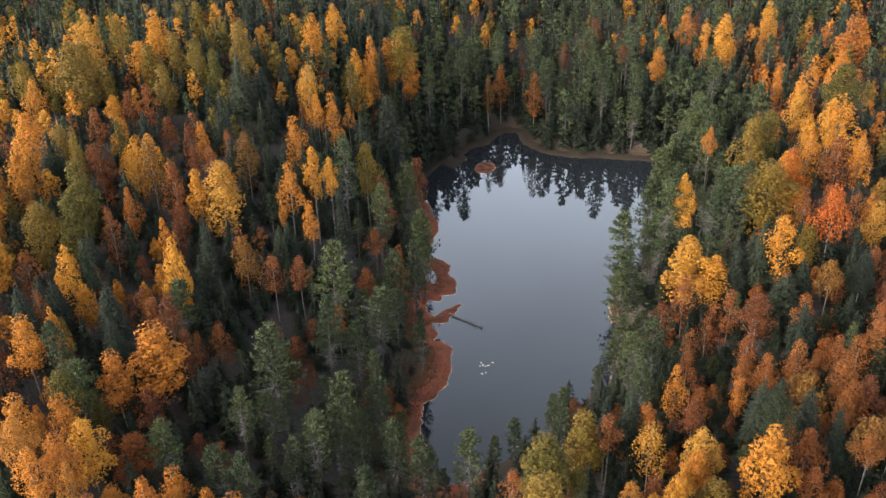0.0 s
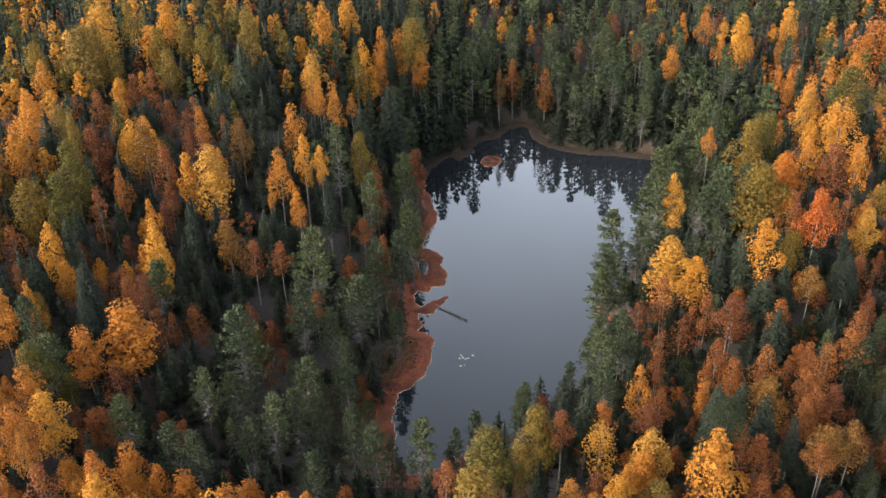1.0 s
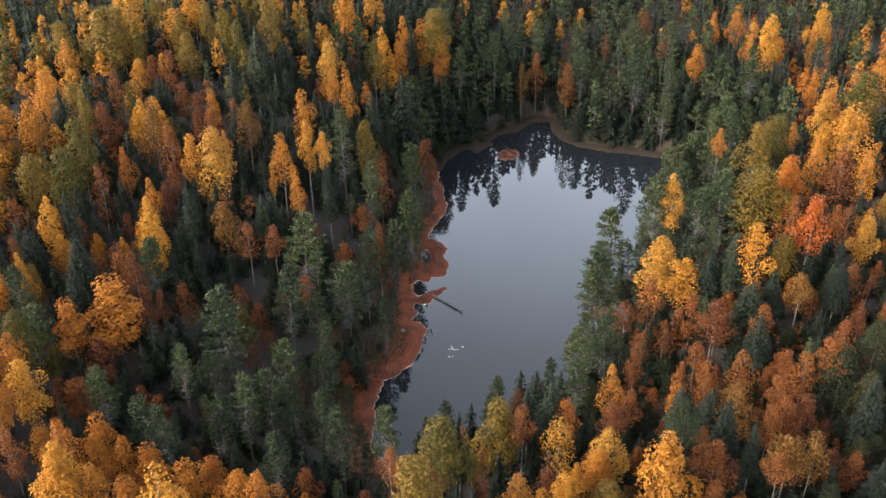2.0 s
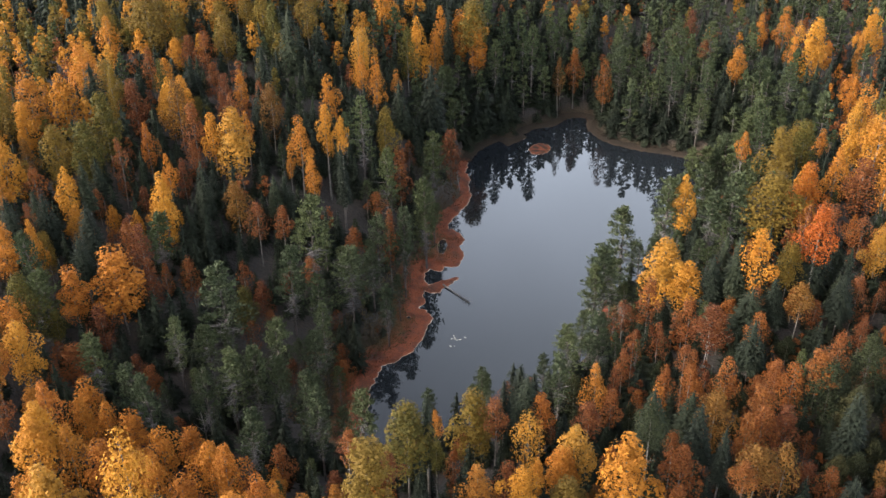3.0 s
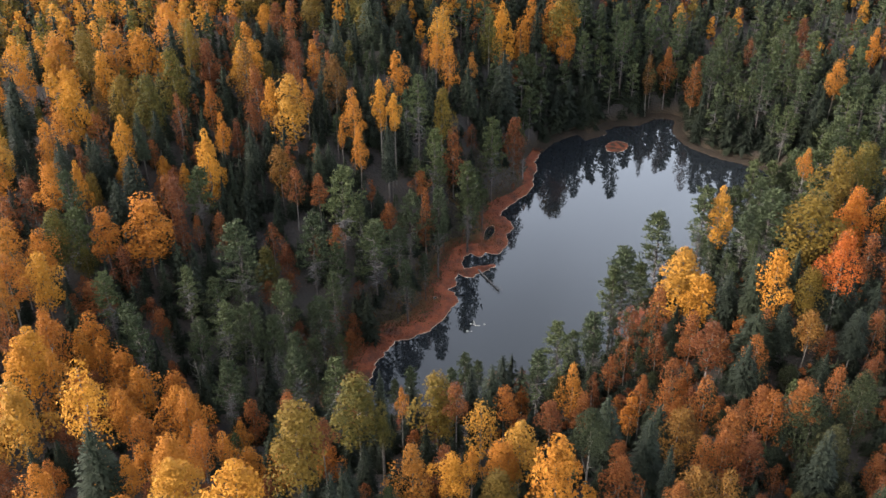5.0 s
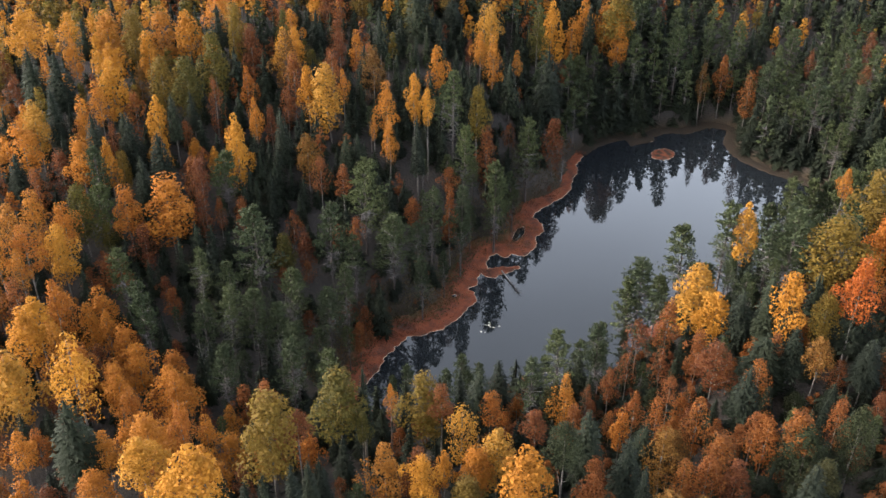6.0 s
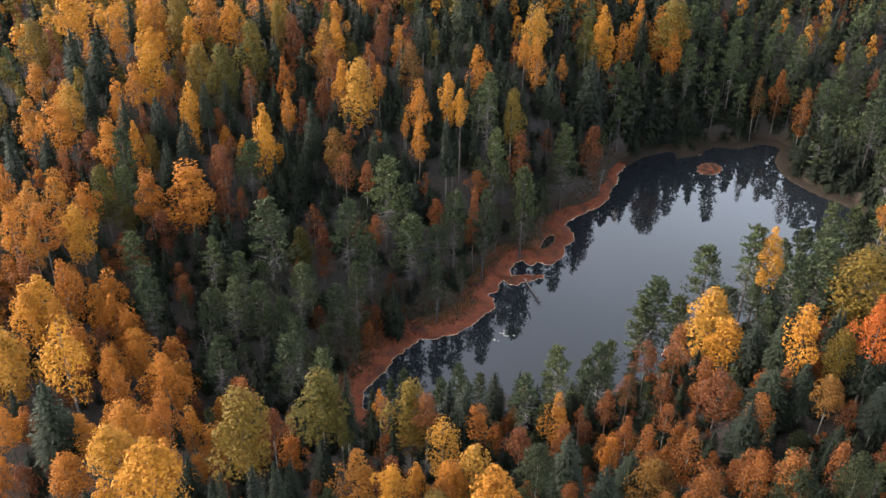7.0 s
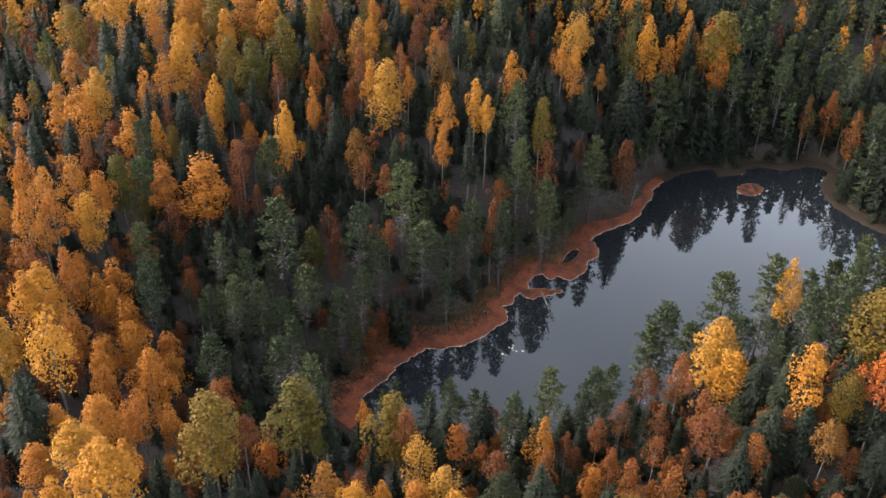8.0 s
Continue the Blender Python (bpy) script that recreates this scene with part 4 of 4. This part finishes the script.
SPRUCE_C = [
    (63.1, 162.7, 13.8, 1.9, 7.1), (70.4, 172.8, 18.6, 2.6, 12.7), (74.3, 163.3, 14.3, 2, 6.7), (-82.9, 190.4, 18.1, 2.1, 7.7), (-69.2, 209.7, 13.8, 1.8, 9.5),
    (-48.5, 201, 15.5, 1.9, 7.5), (-52.8, 213.6, 18.3, 1.7, 9.2), (-51.3, 227.5, 20.8, 3.1, 18.4), (-50.1, 230.5, 16.1, 1.8, 9.6), (-45.6, 218, 12.2, 1, 6.2),
    (-23.3, 225.2, 17.1, 2.1, 12.2), (-17.5, 234.2, 25, 3.2, 17.1), (-49, 240.7, 12.9, 2.9, 14.6), (-21, 265.6, 19.8, 1.9, 10.1),
]
SURVEY = {"gold": GOLD_A + GOLD_B + GOLD_C + GOLD_D,
          "amber": AMBER_A + AMBER_B + AMBER_C + AMBER_D + AMBER_E,
          "copper": COPPER_A,
          "ochre": OCHRE_A,
          "lime": LIME_A + LIME_B,
          "green": GREEN_A,
          "rust": RUST_A + RUST_B + RUST_C + RUST_D,
          "orange": ORANGE_A,
          "pine": PINE_A + PINE_B + PINE_C + PINE_D,
          "spruce": SPRUCE_A + SPRUCE_B + SPRUCE_C}

rng = np.random.default_rng(5)
standing = []
for kind, trees in SURVEY.items():
    for x, y, h, r, c in trees:
        deep = 1.38 * c if kind not in ("spruce", "pine") else max(1.3 * c, 0.6 * h)
        plant(kind, x, y, h, rng.uniform(0, 6.28), int(rng.integers(0, 5)), crown=((1.25 if y < 200 else 1.18) * r, min(deep, 0.8 * h)))
        standing.append((x, y, min(2.4, 0.75 * r), h + float(land(x, y)[0])))
TOPS = np.array(standing)


def canopy(x, y):
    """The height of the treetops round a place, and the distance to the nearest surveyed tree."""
    far = (TOPS[:, 0] - x) ** 2 + (TOPS[:, 1] - y) ** 2
    near = np.argsort(far)[:5]
    w = 1 / (far[near] + 9)
    return float((TOPS[near, 3] * w).sum() / w.sum()), math.sqrt(far[near[0]])


def mixture(x, y, d):
    """How the woods are made up at a place: weights of gold, lime, rust, pine, spruce."""
    if d < 7 and y > 250:
        return (0.0, 0.0, 0.0, 0.6, 0.4)
    if d < 7:
        return (0.0, 0.0, 0.05, 0.85, 0.1)
    if y > 305:
        return (0.14, 0.07, 0.18, 0.36, 0.25)
    if y > 250 and -20 < x < 66:
        return (0.0, 0.0, 0.04, 0.66, 0.3)
    if x > 84 and y > 150:
        return (0.36, 0.08, 0.25, 0.05, 0.26)
    if x > 78:
        return (0.36, 0.06, 0.26, 0.02, 0.3)
    if x < 12 and y < 112:
        return (0.5, 0.02, 0.26, 0.02, 0.2)
    if x > 12 and 5 < d < 15 and y < 165:
        return (0.0, 0.0, 0.2, 0.5, 0.3)
    if x > 12 and y < 175:
        return (0.32, 0.04, 0.24, 0.04, 0.36)
    if x > 25 and d < 24 and y < 250:
        return (0.0, 0.0, 0.05, 0.68, 0.27)
    if x > 25 and y < 250:
        return (0.16, 0.04, 0.22, 0.16, 0.42)
    if x < -58 and y < 165:
        return (0.34, 0.14, 0.16, 0.02, 0.34)
    if x < -42 and y > 225:
        return (0.26, 0.26, 0.1, 0.04, 0.34)
    if x < -88:
        return (0.34, 0.26, 0.14, 0.02, 0.24)
    if x < -50:
        return (0.07, 0.1, 0.11, 0.04, 0.68)
    if x < 0 and d < 26 and y < 205:
        return (0.0, 0.0, 0.06, 0.6, 0.34)
    return (0.0, 0.0, 0.05, 0.12, 0.83)


FOOTPRINT = np.array([(-95, 95), (-20, 58), (70, 75), (110, 120), (205, 440), (-215, 440), (-250, 290), (-215, 150)], float)


def within(x, y):
    inside = False
    for a, b in zip(FOOTPRINT, np.roll(FOOTPRINT, -1, 0)):
        if (a[1] > y) != (b[1] > y) and x < (b[0] - a[0]) * (y - a[1]) / (b[1] - a[1]) + a[0]:
            inside = not inside
    return inside


# the rest of the woods: places at a tree's distance from one another
cell, taken = 5.0, {}
for x, y, r, _ in standing:
    taken.setdefault((int(x // cell), int(y // cell)), []).append((x, y, r))
tries = np.stack([rng.uniform(-250, 205, 62000), rng.uniform(58, 440, 62000)], 1)
heights, shore = land(tries[:, 0], tries[:, 1])
NAMES = ("gold", "lime", "rust", "pine", "spruce")
SPACE = {"copper": 1.9, "ochre": 1.9, "green": 2.0, "amber": 2.0, "gold": 2.0, "lime": 2.1, "rust": 1.7, "pine": 1.75, "spruce": 1.4}
woods = {k: [] for k in NAMES + ("amber",)}
for (x, y), z, d in zip(tries, heights, shore):
    if d < (4.0 if x < 15 and y < 250 else 4.0 if y > 252 and x > 10 else 3.0 if y > 250 else 1.2) or not within(x, y):
        continue
    if -9 < x < 12 and 118 < y < 138 and rng.random() < 0.8:
        continue
    kind = NAMES[int(rng.choice(5, p=mixture(x, y, d)))]
    if kind == "gold" and (y < 150 or x > 60):
        kind = "amber"
    if kind in ("amber", "gold", "lime") and 12 < x < 95 and y < 178:
        kind = ("copper", "ochre", "copper", "green")[int(rng.integers(0, 4))] if x > 30 else "copper"
    r = SPACE[kind] * (1.0 if y < 250 else 1.08 if y < 300 else 1.15) * (1.3 if kind == "pine" and x < 0 and y < 215 else 1.0)
    cx, cy = int(x // cell), int(y // cell)
    if any((x - a) ** 2 + (y - b) ** 2 < (r + c) ** 2 for i in (-1, 0, 1) for j in (-1, 0, 1) for a, b, c in taken.get((cx + i, cy + j), ())):
        continue
    taken.setdefault((cx, cy), []).append((x, y, r))
    tops, gap = canopy(x, y)
    if y > 285 or x > 100 or x < -120:
        tops = max(tops, z + 16.5)
    most = {"copper": 14, "ochre": 15, "green": 16, "amber": 17, "gold": 17, "lime": 18, "rust": 13, "pine": 19, "spruce": 18}[kind] 
    h = float(np.clip(tops - z, 8.5, most)) * rng.uniform(0.7, 0.98)
    if gap < 5.5:
        h *= 0.84
    if kind not in ("pine", "spruce"):
        h *= 0.8 if x > 12 else 0.88
    elif y < 245:
        h *= 0.84
    if y > 250 and d < 30:
        h *= 0.92
    slim = rng.uniform(1.05, 1.4) if kind in ("pine", "spruce") else rng.uniform(1.0, 1.3)
    if y < (205 if kind not in ("spruce", "rust") else (170 if x > 28 else 116) if kind == "spruce" else 172) and -72 < x < 95:
        plant(kind, x, y, h, rng.uniform(0, 6.28), int(rng.integers(0, 5)), slim, crown=None if kind in ("pine", "spruce") else (0.185 * h, 0.7 * h))
    else:
        woods[kind].append((x, y, z - 0.1, h, rng.uniform(0, 6.28), slim, int(rng.integers(0, 3))))

# young growth under the trees
tries = np.stack([rng.uniform(-110, 100, 9000), rng.uniform(90, 300, 9000)], 1)
heights, shore = land(tries[:, 0], tries[:, 1])
for (x, y), z, d in zip(tries, heights, shore):
    if d < (7.0 if x < 15 and y < 250 else 3.0 if y > 250 else 1.5) or not within(x, y) or rng.random() < (0.05 if x > 20 and y < 190 else 0.0 if y > 235 and d < 15 else 0.75):
        continue
    kind = "rust" if x > 20 and y < 190 and rng.random() < 0.14 else "spruce"
    woods[kind].append((x, y, z - 0.1, rng.uniform(1.8, 5.5) * (1.3 if y > 240 else 1.0), rng.uniform(0, 6.28), rng.uniform(1.3, 1.9), 3))

FAR_TEXT = {"amber": "distant birches in amber autumn leaf", "gold": "distant birches in golden autumn leaf on the hillside", "lime": "distant yellow-green birches on the hillside",
            "rust": "distant rusty orange birches among conifers", "pine": "distant dark pines behind the lake", "spruce": "distant dark spruces covering the hillside"}
for kind, places in woods.items():
    verts, faces, slots, at = [], [], [], 0
    if not places:
        continue
    for x, y, z, h, turn, slim, which in places:
        shapes = SHAPES_MIDDLE[kind] if -60 < x < 85 and y < 236 else SHAPES_FAR[kind]
        pieces = SAPLING[kind] if which == 3 else shapes[which % len(shapes)]
        s, c, n = h / BASE[kind], math.cos(turn), math.sin(turn)
        for slot, (v, f) in enumerate(pieces):
            verts.append(np.stack([x + s * slim * (v[:, 0] * c - v[:, 1] * n), y + s * slim * (v[:, 0] * n + v[:, 1] * c), z + s * v[:, 2]], 1))
            faces += (f + at).tolist()
            slots.append(np.full(len(f), slot))
            at += len(v)
    name = {"amber": "amber_birch_wood", "gold": "golden_birch_wood", "lime": "green_birch_wood", "rust": "rusty_birch_wood", "pine": "pine_wood", "spruce": "spruce_wood"}[kind]
    tagged(new(name, mesh_of(name, np.concatenate(verts), faces, [KIND[kind][3], leaf_far[kind], twig_grey], np.concatenate(slots))),
           FAR_TEXT[kind], "forest", kind="stuff")

# ---- single things ----
bare = new("birch")
bare.location = (52.8, 155.9, float(land(52.8, 155.9)[0]) - 0.1)
new("trunk", mesh_of("trunk", *bare_shape(7, 13.5), [dead_wood], smooth=True)).parent = bare
tagged(bare, "nearly leafless birch with pale grey branches", "birch")
snag = new("dead_tree")
snag.location = (-26.7, 119.7, float(land(-26.7, 119.7)[0]) - 0.1)
new("trunk", mesh_of("trunk", *bare_shape(9, 8.0, 0.34, 18), [dead_wood], smooth=True)).parent = snag
tagged(snag, "dead grey leafless tree standing among pines", "dead tree")


def fallen(name, foot, tip, seed, radius, label):
    """A fallen trunk with bare limbs, from foot to tip."""
    rng_f = np.random.default_rng(seed)
    a, b = np.array(foot, float), np.array(tip, float)
    size = np.linalg.norm(b - a)
    limbs = []
    for k in range(30):
        f, w, r = 0.4 + 0.58 * (k / 30) ** 0.7, k * 2.4, rng_f.uniform(0.4, 1.0)
        limbs.append((f * size, (r * math.cos(w), r * math.sin(w), f * size + 0.7 * r), 0.04))
    v, f = wood([np.array([0, 0, size * i / 14]) for i in range(15)], [radius * (1 - i / 15) + 0.02 for i in range(15)], 6, limbs)
    ob = new(name)
    ob.matrix_basis = Matrix.Translation(a) @ Vector(b - a).to_track_quat("Z", "Y").to_matrix().to_4x4()
    new("trunk", mesh_of("trunk", v, f, [dead_wood], smooth=True)).parent = ob
    return tagged(ob, label, "fallen tree")


fallen("fallen_tree", (-2.9, 186.3, 0.3), (4.3, 181.0, 0.14), 3, 0.18, "fallen dead pine lying from a bog islet into the water")
fallen("fallen_tree", (-8.9, 227.4, 0.9), (-11.0, 232.6, 3.8), 5, 0.1, "pale birch trunk leaning over the bog edge")

rng_l = np.random.default_rng(8)
for px, py in ((3.7, 169.2), (4.0, 168.7), (4.1, 168.3), (4.6, 168.0), (5.0, 168.2), (5.3, 168.3), (3.7, 165.8), (3.9, 165.6), (4.6, 165.9), (3.5, 168.1), (6.1, 169.2)):
    r = rng_l.uniform(0.13, 0.26)
    angles = [0.3 + 5.7 * i / 11 for i in range(12)]
    ring = [(r * math.cos(w), r * math.sin(w), 0.012) for w in angles] + [(0, 0, 0.008)]
    disc = [(i, i + 1, 12) for i in range(11)]
    under = [(x, y, z - 0.02) for x, y, z in ring]
    wall = [(i, i + 13, i + 14, i + 1) for i in range(11)]
    pad = new("lily_pad", mesh_of("lily_pad", ring + under, disc + wall, [lily_leaf]))
    pad.location = (px, py, 0.012)
    pad.rotation_euler = (0, 0, rng_l.uniform(0, 6.28))
    tagged(pad, "pale withered water-lily pad floating on the lake", "lily pad", "lily pads on the lake")

# young birches behind the bog
rng_s = np.random.default_rng(12)
for px, py, ph in ((-8.2, 188.2, 3.4), (-10.6, 180.4, 3.0), (-10.0, 176.3, 2.2), (-12.9, 172.1, 2.8), (-11.1, 164.3, 2.0), (-14.0, 159.1, 3.2), (-11.5, 151.8, 1.8),
                   (-10.7, 195.4, 3.4), (-12.4, 204.0, 3.0), (-9.7, 212.9, 2.6), (-8.5, 219.9, 3.6), (-14.4, 184.1, 2.6)):
    plant("rust", px, py, ph, rng_s.uniform(0, 6.28), int(rng_s.integers(0, 4)), 1.1, "birch sapling with ochre leaves behind the bog", "saplings behind the bog")


def tufts(name, places, tall, wide_, stops, label):
    """Sedge: three or four upright blades to a tuft."""
    rng_t = np.random.default_rng(len(name))
    n = 4
    foot = np.repeat(np.asarray(places, float), n, 0)
    w, lean = rng_t.uniform(0, 6.283, len(foot)), rng_t.uniform(0.1, 0.9, len(foot))
    out = np.stack([np.cos(w), np.sin(w), 0 * w], 1)
    side = np.stack([-np.sin(w), np.cos(w), 0 * w], 1) * wide_ * rng_t.uniform(0.6, 1.3, (len(w), 1))
    h = tall * rng_t.uniform(0.5, 1.2, (len(w), 1))
    tip = foot + out * h * lean[:, None] + np.array([0, 0, 1.0]) * h * (1.1 - 0.6 * lean[:, None])
    verts = np.stack([foot - side, foot + side, tip], 1).reshape(-1, 3)
    tagged(new(name, mesh_of(name, verts, np.arange(len(verts)).reshape(-1, 3), [leaf_material(name + "_blades", stops, 0.2, True)])), label, "sedge", kind="stuff")


tries = np.stack([rng_s.uniform(-24, 1, 26000), rng_s.uniform(134, 246, 26000)], 1)
inner, d = bog_depth(tries[:, 0], tries[:, 1])
top = np.maximum(bog_height(tries[:, 0], tries[:, 1]), land(tries[:, 0], tries[:, 1])[0]) - 0.03
patchy = wobble(tries[:, 0], tries[:, 1], 2.3, 5.0) + rng_s.normal(0, 0.7, len(d))
for name, ok, tall, stops, label in (
    ("bog_sedge", (inner > 0.35) & (d < 5.5) & (patchy > 0.4), 0.26, [(0.2, (0.03, 0.012, 0.008)), (0.5, (0.085, 0.025, 0.012)), (0.9, (0.075, 0.038, 0.016))], "rust-red withered sedge tufts on the bog"),
    ("shore_heath", (d > 3.6 + patchy * 0.8) & (d < 13), 0.42, [(0.2, (0.022, 0.022, 0.012)), (0.5, (0.038, 0.034, 0.017)), (0.85, (0.07, 0.034, 0.016))], "dark olive-brown heath and sedge between bog and pines")):
    at = np.concatenate([tries[ok], top[ok][:, None]], 1)
    tufts(name, at, tall, 0.11, stops, label)
